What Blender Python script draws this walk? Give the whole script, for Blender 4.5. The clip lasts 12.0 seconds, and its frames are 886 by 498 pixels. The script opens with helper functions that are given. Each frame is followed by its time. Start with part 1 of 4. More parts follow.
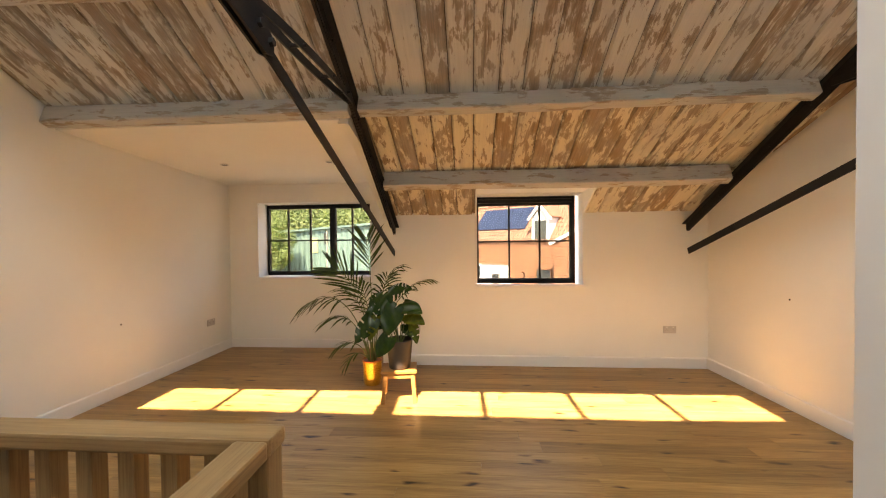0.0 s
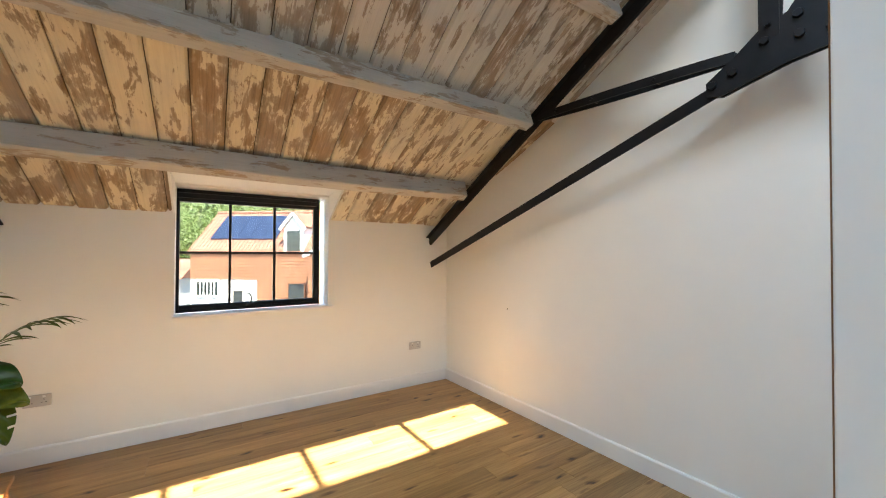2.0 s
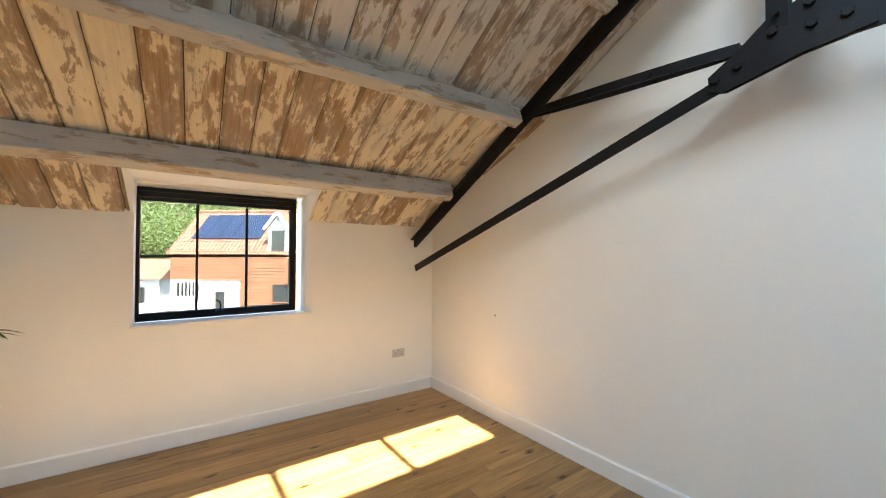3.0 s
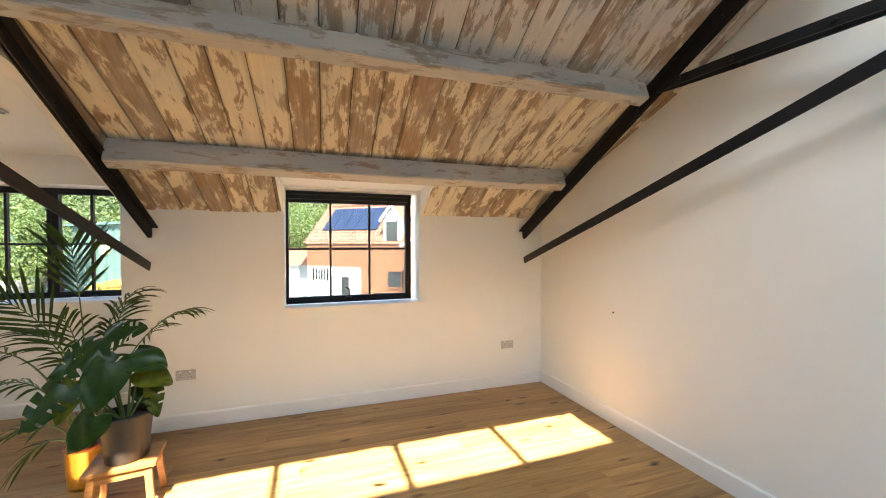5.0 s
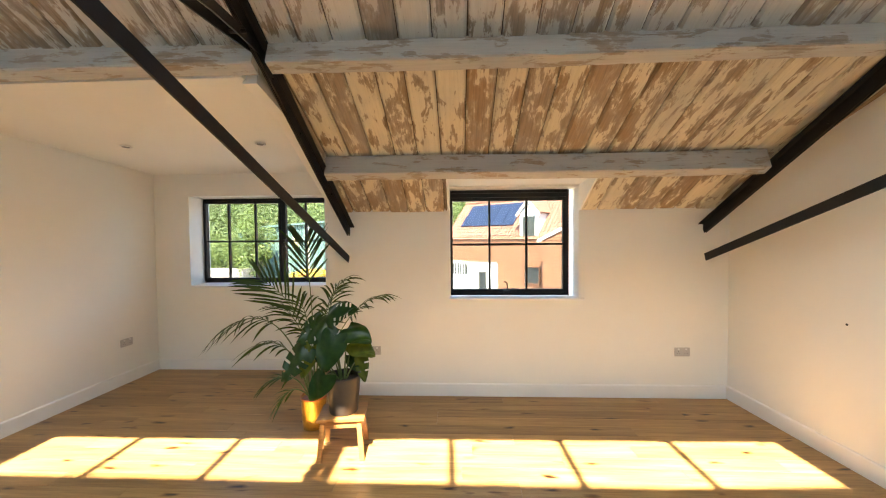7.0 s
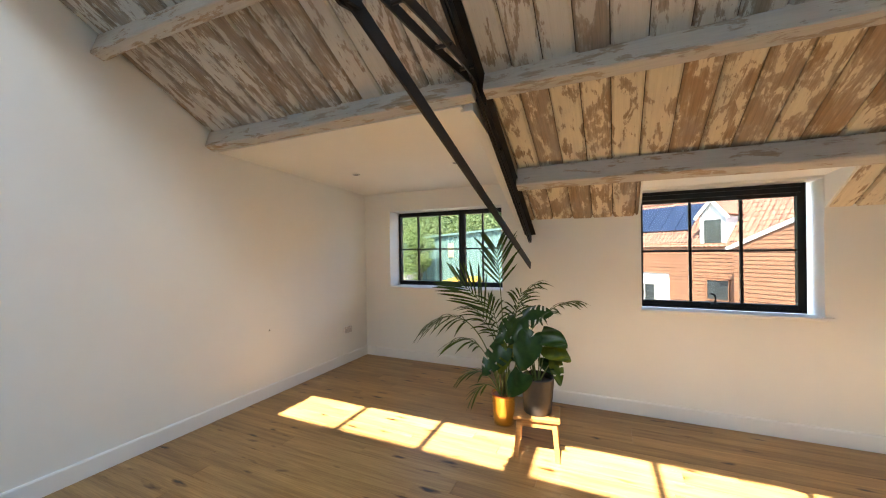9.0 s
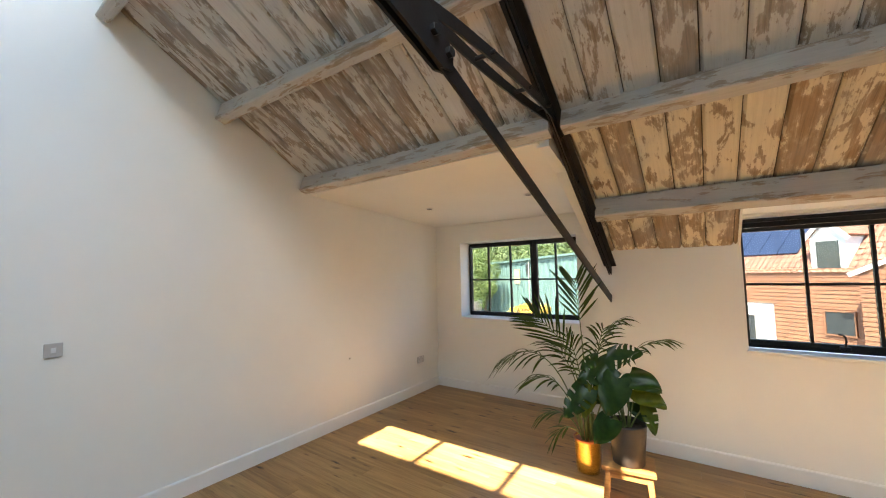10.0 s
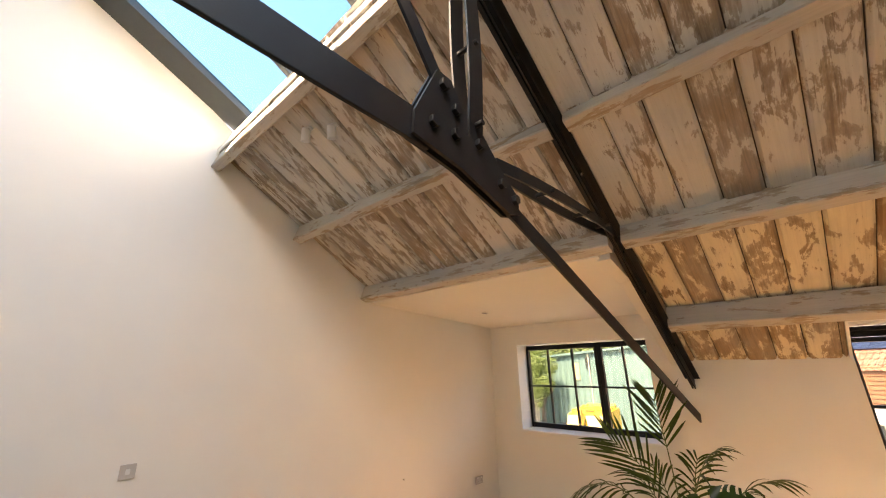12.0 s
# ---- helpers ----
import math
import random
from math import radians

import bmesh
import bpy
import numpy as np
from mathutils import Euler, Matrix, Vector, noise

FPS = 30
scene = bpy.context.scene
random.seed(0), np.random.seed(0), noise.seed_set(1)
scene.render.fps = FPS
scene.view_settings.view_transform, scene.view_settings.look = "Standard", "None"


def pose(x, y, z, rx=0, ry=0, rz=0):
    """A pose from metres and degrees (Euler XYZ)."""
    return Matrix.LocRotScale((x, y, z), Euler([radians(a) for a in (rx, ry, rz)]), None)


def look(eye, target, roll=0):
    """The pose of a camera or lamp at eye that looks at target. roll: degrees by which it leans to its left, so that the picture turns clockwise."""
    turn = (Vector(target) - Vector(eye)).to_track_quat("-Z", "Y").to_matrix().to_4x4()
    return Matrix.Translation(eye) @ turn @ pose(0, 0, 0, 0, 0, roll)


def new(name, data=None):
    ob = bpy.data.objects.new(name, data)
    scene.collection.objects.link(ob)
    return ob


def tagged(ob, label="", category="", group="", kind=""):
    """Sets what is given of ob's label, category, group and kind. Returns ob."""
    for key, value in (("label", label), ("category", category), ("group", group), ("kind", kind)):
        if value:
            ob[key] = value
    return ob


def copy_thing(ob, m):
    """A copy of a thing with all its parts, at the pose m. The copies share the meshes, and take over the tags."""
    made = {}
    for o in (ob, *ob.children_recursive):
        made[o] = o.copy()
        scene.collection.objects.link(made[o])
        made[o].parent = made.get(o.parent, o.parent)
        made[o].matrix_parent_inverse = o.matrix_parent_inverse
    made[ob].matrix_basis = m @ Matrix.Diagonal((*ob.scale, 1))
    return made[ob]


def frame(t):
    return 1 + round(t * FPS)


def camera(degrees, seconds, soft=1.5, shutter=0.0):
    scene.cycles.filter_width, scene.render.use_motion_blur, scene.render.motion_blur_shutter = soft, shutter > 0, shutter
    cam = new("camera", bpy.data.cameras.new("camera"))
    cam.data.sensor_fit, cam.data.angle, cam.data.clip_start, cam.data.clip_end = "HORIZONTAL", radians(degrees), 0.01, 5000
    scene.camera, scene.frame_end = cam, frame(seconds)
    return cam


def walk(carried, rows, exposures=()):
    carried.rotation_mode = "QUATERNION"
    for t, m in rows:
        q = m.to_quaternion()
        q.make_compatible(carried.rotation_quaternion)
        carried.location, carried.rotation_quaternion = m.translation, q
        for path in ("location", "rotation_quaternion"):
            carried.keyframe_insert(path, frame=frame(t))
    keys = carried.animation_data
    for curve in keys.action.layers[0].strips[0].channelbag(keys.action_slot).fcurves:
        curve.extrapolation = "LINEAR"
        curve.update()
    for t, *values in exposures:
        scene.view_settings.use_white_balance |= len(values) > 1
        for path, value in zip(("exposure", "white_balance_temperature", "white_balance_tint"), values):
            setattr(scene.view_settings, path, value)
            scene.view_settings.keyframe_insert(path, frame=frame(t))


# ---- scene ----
cam = camera(100.7, 12.0, soft=1.1)
PATH = [
    (0, (-2.803, -4.544, 1.525), (-2.948, -2.55, 1.49), -0.6),
    (0.5, (-2.742, -4.301, 1.533), (-2.572, -2.308, 1.514), -0.5),
    (1, (-2.674, -4.112, 1.508), (-2.261, -2.156, 1.513), -0.3),
    (1.5, (-2.576, -3.945, 1.539), (-1.725, -2.135, 1.538), -0.1),
    (2, (-2.457, -3.805, 1.525), (-1.388, -2.115, 1.552), 0.2),
    (2.5, (-2.359, -3.702, 1.519), (-1.228, -2.053, 1.56), 0.3),
    (2.7, (-2.321, -3.684, 1.54), (-1.183, -2.039, 1.573), 0.3),
    (4.5, (-2.337, -3.644, 1.592), (-1.588, -1.79, 1.574), 0.1),
    (5, (-2.362, -3.651, 1.602), (-1.748, -1.748, 1.562), 0),
    (5.5, (-2.408, -3.672, 1.607), (-1.969, -1.721, 1.554), -0.1),
    (6, (-2.476, -3.668, 1.611), (-2.231, -1.684, 1.548), -0.2),
    (6.5, (-2.555, -3.683, 1.612), (-2.487, -1.685, 1.549), -0.4),
    (7, (-2.623, -3.686, 1.605), (-2.71, -1.689, 1.543), -0.5),
    (7.2, (-2.642, -3.707, 1.602), (-2.799, -1.714, 1.542), -0.6),
    (9, (-2.949, -3.888, 1.589), (-3.79, -2.074, 1.585), -0.85),
    (9.5, (-2.979, -3.924, 1.604), (-3.997, -2.203, 1.637), -0.95),
    (10, (-3.013, -3.96, 1.659), (-4.151, -2.321, 1.801), -1.1),
    (10.5, (-3.038, -3.983, 1.7), (-4.245, -2.414, 1.981), -1.05),
    (11, (-3.043, -4.008, 1.746), (-4.29, -2.494, 2.143), -1.15),
    (11.5, (-3.051, -4.038, 1.783), (-4.312, -2.574, 2.299), -1.15),
    (12, (-3.044, -4.053, 1.841), (-4.319, -2.641, 2.457), -0.9),
]
walk(cam, [(t, look(eye, target, roll)) for t, eye, target, roll in PATH], exposures=[
    (0.0, 3.76, 9750, 20), (0.5, 3.81, 7550, 14), (1.0, 3.85, 7350, 13), (1.5, 3.89, 6850, 10), (2.5, 3.89, 6950, 10), (4.5, 3.95, 6920, 10), (6.5, 4.0, 7180, 10),
    (7.0, 4.0, 7340, 10), (9.0, 3.76, 6840, 10), (9.5, 3.76, 6680, 10), (10.5, 3.89, 7580, 11), (11.0, 3.89, 7810, 12), (11.5, 3.92, 9350, 22), (12.0, 3.87, 9700, 23)])

# ---- light ----
SUN_DIR = Vector((0.033, 0.697, -1.0)).normalized()
world = bpy.data.worlds.new("sky")
scene.world = world
world.use_nodes = True
wn = world.node_tree.nodes
sky = wn.new("ShaderNodeTexSky")
sky.sky_type = "NISHITA"
sky.sun_disc = False
sky.sun_elevation = radians(54.8)
sky.sun_rotation = math.atan2(-SUN_DIR.x, -SUN_DIR.y)
sky.air_density = 1.0
sky.dust_density = 0.6
wn["Background"].inputs["Strength"].default_value = 0.13
world.node_tree.links.new(sky.outputs[0], wn["Background"].inputs["Color"])
sun = new("sun", bpy.data.lights.new("sun", "SUN"))
sun.data.energy = 3.9
sun.data.angle = radians(0.53)
sun.data.color = (1.0, 0.93, 0.82)
sun.matrix_world = look((0, -20, 30), Vector((0, -20, 30)) + SUN_DIR)

# the sky's light through the upper part of the ridge glazing
def sky_opening(name, size, energy, m, color=(0.80, 0.90, 1.0)):
    lamp = new(name, bpy.data.lights.new(name, "AREA"))
    lamp.data.shape = "RECTANGLE"
    lamp.data.size, lamp.data.size_y = size
    lamp.data.energy = energy
    lamp.data.color = color
    lamp.matrix_world = m


sky_opening("sky_light", (3.0, 0.55), 10.0, look((-2.90, -4.52, 4.66), (-2.90, -3.72, 3.80)), (0.72, 0.86, 1.0))


# ---- materials ----
def shader(name, rough=0.6, metal=0.0, spec=0.5):
    m = bpy.data.materials.new(name)
    m.use_nodes = True
    nt = m.node_tree
    b = nt.nodes["Principled BSDF"]
    b.inputs["Roughness"].default_value = rough
    b.inputs["Metallic"].default_value = metal
    b.inputs["Specular IOR Level"].default_value = spec
    return m, nt, b


def node(nt, kind, **values):
    n = nt.nodes.new("ShaderNode" + kind)
    for k, v in values.items():
        n.inputs[k.replace("_", " ")].default_value = v
    return n


def coords(nt, scale=(1, 1, 1), per="none", kind="Object"):
    """Texture coordinates, shifted for each object or each loose island."""
    tc = nt.nodes.new("ShaderNodeTexCoord")
    mp = nt.nodes.new("ShaderNodeMapping")
    mp.inputs["Scale"].default_value = scale
    nt.links.new(tc.outputs[kind], mp.inputs["Vector"])
    rnd = None
    if per != "none":
        if per == "object":
            rnd = nt.nodes.new("ShaderNodeObjectInfo").outputs["Random"]
        else:
            rnd = nt.nodes.new("ShaderNodeNewGeometry").outputs["Random Per Island"]
        mul = nt.nodes.new("ShaderNodeVectorMath")
        mul.operation = "SCALE"
        mul.inputs[0].default_value = (37.0, 91.0, 53.0)
        nt.links.new(rnd, mul.inputs["Scale"])
        nt.links.new(mul.outputs[0], mp.inputs["Location"])
    return mp.outputs[0], rnd


def ramp(nt, fac, stops):
    r = nt.nodes.new("ShaderNodeValToRGB")
    e = r.color_ramp.elements
    while len(e) < len(stops):
        e.new(0.5)
    for el, (p, c) in zip(e, stops):
        el.position = p
        el.color = (*c, 1) if len(c) == 3 else c
    nt.links.new(fac, r.inputs["Fac"])
    return r.outputs["Color"]


def mix(nt, fac, a, b, blend="MIX"):
    m = nt.nodes.new("ShaderNodeMix")
    m.data_type, m.blend_type = "RGBA", blend
    for sock, v in ((m.inputs[0], fac), (m.inputs[6], a), (m.inputs[7], b)):
        if hasattr(v, "is_linked"):
            nt.links.new(v, sock)
        else:
            sock.default_value = v if isinstance(v, (int, float)) else (*v, 1)
    return m.outputs[2]


def bump(nt, b, height, strength=0.2, distance=0.005):
    bp = nt.nodes.new("ShaderNodeBump")
    bp.inputs["Strength"].default_value = strength
    bp.inputs["Distance"].default_value = distance
    nt.links.new(height, bp.inputs["Height"])
    nt.links.new(bp.outputs[0], b.inputs["Normal"])


def plain(name, color, rough=0.6, metal=0.0, vary=0.12, scale=6.0, bumpy=0.1, per="none", spec=0.5):
    """A painted, moulded or cast surface with stains and a fine grain."""
    m, nt, b = shader(name, rough, metal, spec)
    vec, rnd = coords(nt, per=per)
    big = node(nt, "TexNoise", Scale=scale, Detail=4.0, Roughness=0.6)
    fine = node(nt, "TexNoise", Scale=scale * 28, Detail=3.0)
    for n in (big, fine):
        nt.links.new(vec, n.inputs["Vector"])
    lo = tuple(c * (1 - vary) for c in color)
    hi = tuple(min(1, c * (1 + vary)) for c in color)
    col = ramp(nt, big.outputs["Fac"], [(0.3, lo), (0.7, hi)])
    nt.links.new(col, b.inputs["Base Color"])
    rr = nt.nodes.new("ShaderNodeMapRange")
    rr.inputs["To Min"].default_value = max(0.03, rough - 0.08)
    rr.inputs["To Max"].default_value = min(1, rough + 0.08)
    nt.links.new(fine.outputs["Fac"], rr.inputs["Value"])
    nt.links.new(rr.outputs[0], b.inputs["Roughness"])
    if bumpy:
        bump(nt, b, fine.outputs["Fac"], bumpy, 0.002)
    return m


def oak(name, light, dark, along="x", per="object", rough=0.42, knots=True, grain=1.0, tone=0.5):
    """Oiled oak with grain along one axis, tone from board to board, and knots."""
    m, nt, b = shader(name, rough)
    st = {"x": (0.55, 9, 9), "y": (9, 0.55, 9), "z": (9, 9, 0.55)}[along]
    vec, rnd = coords(nt, st, per)
    warp = node(nt, "TexNoise", Scale=1.3 * grain, Detail=6.0, Roughness=0.65, Distortion=0.7)
    nt.links.new(vec, warp.inputs["Vector"])
    st2 = tuple(s * 7 if s > 1 else s * 3 for s in st)
    vec2, _ = coords(nt, st2, per)
    pores = node(nt, "TexNoise", Scale=2.0 * grain, Detail=4.0, Roughness=0.7)
    nt.links.new(vec2, pores.inputs["Vector"])
    mid = tuple((a + c) / 2 for a, c in zip(light, dark))
    col = ramp(nt, warp.outputs["Fac"], [(0.30, dark), (0.48, mid), (0.64, light)])
    pr = ramp(nt, pores.outputs["Fac"], [(0.36, (0.64, 0.57, 0.50)), (0.58, (1, 1, 1))])
    col = mix(nt, 0.75, col, pr, "MULTIPLY")
    if rnd is not None:
        t1 = ramp(nt, rnd, [(0.0, (0.74, 0.70, 0.64)), (0.35, (1.0, 0.97, 0.93)), (0.7, (0.88, 0.86, 0.82)), (1.0, (1.12, 1.08, 1.02))])
        col = mix(nt, tone, col, t1, "MULTIPLY")
    if knots:
        st3 = {"x": (0.8, 3.0, 3.0), "y": (3.0, 0.8, 3.0), "z": (3.0, 3.0, 0.8)}[along]
        vec3, _ = coords(nt, st3, per)
        wob = node(nt, "TexNoise", Scale=5.0, Detail=2.0)
        nt.links.new(vec3, wob.inputs["Vector"])
        add = mix(nt, 0.22, vec3, wob.outputs["Color"], "ADD")
        vor = node(nt, "TexVoronoi", Scale=3.7)
        nt.links.new(add, vor.inputs["Vector"])
        k = ramp(nt, vor.outputs["Distance"], [(0.07, (0.05, 0.028, 0.016)), (0.11, (0.34, 0.24, 0.16)), (0.24, (1, 1, 1))])
        some = ramp(nt, vor.outputs["Color"], [(0.33, (0, 0, 0)), (0.37, (1, 1, 1))])
        kk = mix(nt, some, (1, 1, 1), k)
        col = mix(nt, 1.0, col, kk, "MULTIPLY")
    nt.links.new(col, b.inputs["Base Color"])
    bump(nt, b, pores.outputs["Fac"], 0.12, 0.002)
    return m


def flaked(name, wood, paint, cover=0.5, along="y", per="island", grey=(0.42, 0.42, 0.41), spread=0.15):
    """Bare weathered softwood under old, flaking distemper: broad flakes, ragged edges, worn grain."""
    m, nt, b = shader(name, 0.85, 0.0, 0.2)

    def noise(across, length, detail, rough, twist=0.0):
        v, r = coords(nt, {"x": (length, across, across), "y": (across, length, length)}[along], per)
        n = node(nt, "TexNoise", Scale=1.0, Detail=detail, Roughness=rough, Distortion=twist)
        nt.links.new(v, n.inputs["Vector"])
        return n.outputs["Fac"], r

    def plus(x, k, y):
        q = nt.nodes.new("ShaderNodeMath")
        q.operation = "MULTIPLY_ADD"
        nt.links.new(x, q.inputs[0])
        q.inputs[1].default_value = k
        if hasattr(y, "is_linked"):
            nt.links.new(y, q.inputs[2])
        else:
            q.inputs[2].default_value = y
        return q.outputs[0]
    big, rnd = noise(13.0, 4.2, 7.0, 0.62, 0.35)
    grain, _ = noise(85.0, 3.0, 5.0, 0.7, 0.4)
    rag, _ = noise(40.0, 17.0, 6.0, 0.72)
    chips, _ = noise(120.0, 60.0, 3.0, 0.6)
    tone_n, _ = noise(3.0, 1.4, 5.0, 0.6)
    w = nt.nodes.new("ShaderNodeTexWhiteNoise")
    w.noise_dimensions = "1D"
    nt.links.new(rnd, w.inputs["W"])
    level = plus(w.outputs["Value"], spread, plus(rag, 0.22, plus(grain, 0.20, big)))
    thr = 0.71 + spread / 2 - (cover - 0.5) * 0.6
    mask = ramp(nt, level, [(thr - 0.014, (0, 0, 0)), (thr + 0.014, (1, 1, 1))])
    thin = ramp(nt, level, [(thr - 0.10, (0, 0, 0)), (thr, (0.30, 0.30, 0.30))])
    chip = ramp(nt, chips, [(0.27, (0, 0, 0)), (0.32, (1, 1, 1))])
    mask = mix(nt, 1.0, mask, chip, "MULTIPLY")
    wcol = ramp(nt, grain, [(0.3, tuple(c * 0.68 for c in wood)), (0.5, wood), (0.72, tuple(c * 1.22 for c in wood))])
    tone = ramp(nt, rnd, [(0.0, (0.84, 0.82, 0.80)), (0.5, (1.06, 1.02, 0.97)), (1.0, (0.94, 0.96, 0.98))])
    wcol = mix(nt, 0.8, wcol, tone, "MULTIPLY")
    wcol = mix(nt, ramp(nt, tone_n, [(0.42, (0, 0, 0)), (0.68, (0.5, 0.5, 0.5))]), wcol, tuple(c * 0.9 for c in grey))
    wcol = mix(nt, thin, wcol, paint)
    pcol = mix(nt, ramp(nt, tone_n, [(0.46, (0, 0, 0)), (0.72, (0.55, 0.55, 0.55))]), paint, grey)
    pcol = mix(nt, 0.22, pcol, ramp(nt, grain, [(0.35, (0.62, 0.58, 0.52)), (0.58, (1, 1, 1))]), "MULTIPLY")
    col = mix(nt, mask, wcol, pcol)
    nt.links.new(col, b.inputs["Base Color"])
    bump(nt, b, plus(grain, 0.5, mask), 0.5, 0.003)
    return m


def leafy(name, a, c, rough=0.4, through_light=0.25, vein=20.0, per="object"):
    m, nt, b = shader(name, rough, 0.0, 0.3)
    vec, rnd = coords(nt, (1, 1, 1), per)
    n = node(nt, "TexNoise", Scale=vein, Detail=3.0)
    nt.links.new(vec, n.inputs["Vector"])
    col = ramp(nt, n.outputs["Fac"], [(0.3, a), (0.7, c)])
    if rnd is not None:
        col = mix(nt, 0.7, col, ramp(nt, rnd, [(0.0, (0.62, 0.70, 0.5)), (1.0, (1.25, 1.15, 1.0))]), "MULTIPLY")
    nt.links.new(col, b.inputs["Base Color"])
    tr = nt.nodes.new("ShaderNodeBsdfTranslucent")
    nt.links.new(mix(nt, 1.0, col, (1.6, 1.7, 0.7), "MULTIPLY"), tr.inputs["Color"])
    ms = nt.nodes.new("ShaderNodeMixShader")
    ms.inputs[0].default_value = through_light
    nt.links.new(b.outputs[0], ms.inputs[1])
    nt.links.new(tr.outputs[0], ms.inputs[2])
    nt.links.new(ms.outputs[0], nt.nodes["Material Output"].inputs["Surface"])
    return m


def glazing(name, tint=(0.58, 0.61, 0.62)):
    m, nt, b = shader(name, 0.02)
    g = nt.nodes.new("ShaderNodeBsdfGlossy")
    g.inputs["Roughness"].default_value = 0.02
    t = nt.nodes.new("ShaderNodeBsdfTransparent")
    t.inputs["Color"].default_value = (*tint, 1)
    lw = nt.nodes.new("ShaderNodeLayerWeight")
    lw.inputs["Blend"].default_value = 0.5
    pw = nt.nodes.new("ShaderNodeMath")
    pw.operation = "POWER"
    pw.inputs[1].default_value = 5.0
    nt.links.new(lw.outputs["Facing"], pw.inputs[0])
    f = nt.nodes.new("ShaderNodeMath")
    f.operation = "MULTIPLY_ADD"
    f.inputs[1].default_value = 0.9
    f.inputs[2].default_value = 0.012
    nt.links.new(pw.outputs[0], f.inputs[0])
    ms = nt.nodes.new("ShaderNodeMixShader")
    nt.links.new(f.outputs[0], ms.inputs[0])
    nt.links.new(t.outputs[0], ms.inputs[1])
    nt.links.new(g.outputs[0], ms.inputs[2])
    nt.links.new(ms.outputs[0], nt.nodes["Material Output"].inputs["Surface"])
    return m


WALL = plain("wall_paint", (0.835, 0.83, 0.79), 0.75, vary=0.02, scale=1.2, bumpy=0.06)
TRIM = plain("trim_paint", (0.84, 0.835, 0.82), 0.42, vary=0.02, scale=3, bumpy=0.03)
FLOOR = oak("oak_boards", (0.48, 0.292, 0.118), (0.255, 0.138, 0.048), tone=0.9, rough=0.36)
RAIL_OAK = oak("rail_oak", (0.40, 0.25, 0.12), (0.26, 0.15, 0.065), along="x", knots=False)
RAIL_OAK_Y = oak("rail_oak_return", (0.40, 0.25, 0.12), (0.26, 0.15, 0.065), along="y", knots=False)
RAIL_OAK_Z = oak("rail_oak_upright", (0.40, 0.25, 0.12), (0.26, 0.15, 0.065), along="z", knots=False)
STOOL_OAK = oak("stool_wood", (0.44, 0.215, 0.07), (0.30, 0.135, 0.04), along="x", knots=False)
STUD = oak("raw_timber", (0.36, 0.21, 0.10), (0.24, 0.13, 0.06), along="z", knots=False)
PLANK = flaked("flaked_planks", (0.37, 0.265, 0.17), (0.78, 0.70, 0.54), 0.475)
PLANK2 = flaked("worn_planks", (0.33, 0.25, 0.18), (0.66, 0.62, 0.56), 0.52)
PURLIN = flaked("flaked_purlin", (0.40, 0.31, 0.22), (0.60, 0.565, 0.51), 0.60, along="x", per="object", grey=(0.38, 0.38, 0.38), spread=0.06)
STEEL = plain("black_steel", (0.010, 0.010, 0.011), 0.45, 0.0, vary=0.3, scale=9, bumpy=0.15, spec=0.3)
FRAME = plain("black_frame", (0.010, 0.0105, 0.011), 0.45, vary=0.1, scale=8, bumpy=0.03, spec=0.3)
ROOFBAR = plain("grey_frame", (0.055, 0.065, 0.07), 0.45, vary=0.1, scale=8, bumpy=0.03)
# pane tints dim the outdoor view and turn the sky bluer; shadow rays skip them
GLASS = glazing("pane_glass")
ROOFGLASS = glazing("sky_tint_glass", (0.42, 0.60, 0.66))
PLASTIC = plain("white_plastic", (0.50, 0.485, 0.47), 0.35, vary=0.03, bumpy=0.0)
SLOT = plain("dark_slot", (0.02, 0.02, 0.02), 0.5, bumpy=0)
GOLD = plain("gold_glaze", (0.62, 0.36, 0.07), 0.28, 0.75, vary=0.15, scale=14, bumpy=0.05)
COPPER = plain("copper_lip", (0.40, 0.12, 0.05), 0.35, 0.4, bumpy=0)
GREYPOT = plain("grey_pot", (0.040, 0.036, 0.033), 0.55, vary=0.12, scale=20, bumpy=0.1)
SOIL = plain("soil", (0.035, 0.022, 0.015), 0.95, vary=0.5, scale=60, bumpy=0.8)
PALM = leafy("palm_leaf", (0.022, 0.042, 0.006), (0.055, 0.085, 0.013), 0.42, 0.25)
PALMSTEM = plain("palm_stem", (0.09, 0.13, 0.035), 0.5, vary=0.3, scale=20)
MONST = leafy("monstera_leaf", (0.009, 0.032, 0.007), (0.022, 0.060, 0.011), 0.33, 0.16)
MONSTY = leafy("monstera_young", (0.05, 0.08, 0.010), (0.10, 0.13, 0.018), 0.38, 0.25)
CHROME = plain("white_enamel", (0.75, 0.75, 0.74), 0.3, vary=0.02, bumpy=0)
GRASS = plain("yard_ground", (0.24, 0.22, 0.19), 0.95, vary=0.2, scale=0.8, bumpy=0.5)
TILE = plain("clay_tile", (0.25, 0.112, 0.07), 0.85, vary=0.35, scale=3, bumpy=0.3, per="island")
CLAD = plain("cedar_board", (0.235, 0.10, 0.047), 0.7, vary=0.2, scale=2, bumpy=0.2, per="island")
RENDER = plain("white_render", (0.62, 0.61, 0.58), 0.9, vary=0.05, scale=1.5, bumpy=0.2)
SOLAR = plain("solar_cell", (0.02, 0.03, 0.06), 0.15, vary=0.15, scale=2, bumpy=0)
SHADED_GREY = plain("shaded_lamp_grey", (0.22, 0.23, 0.25), 0.6, vary=0.2, scale=4)
SHED = plain("green_cladding", (0.105, 0.175, 0.15), 0.55, vary=0.06, scale=0.8, bumpy=0.05)
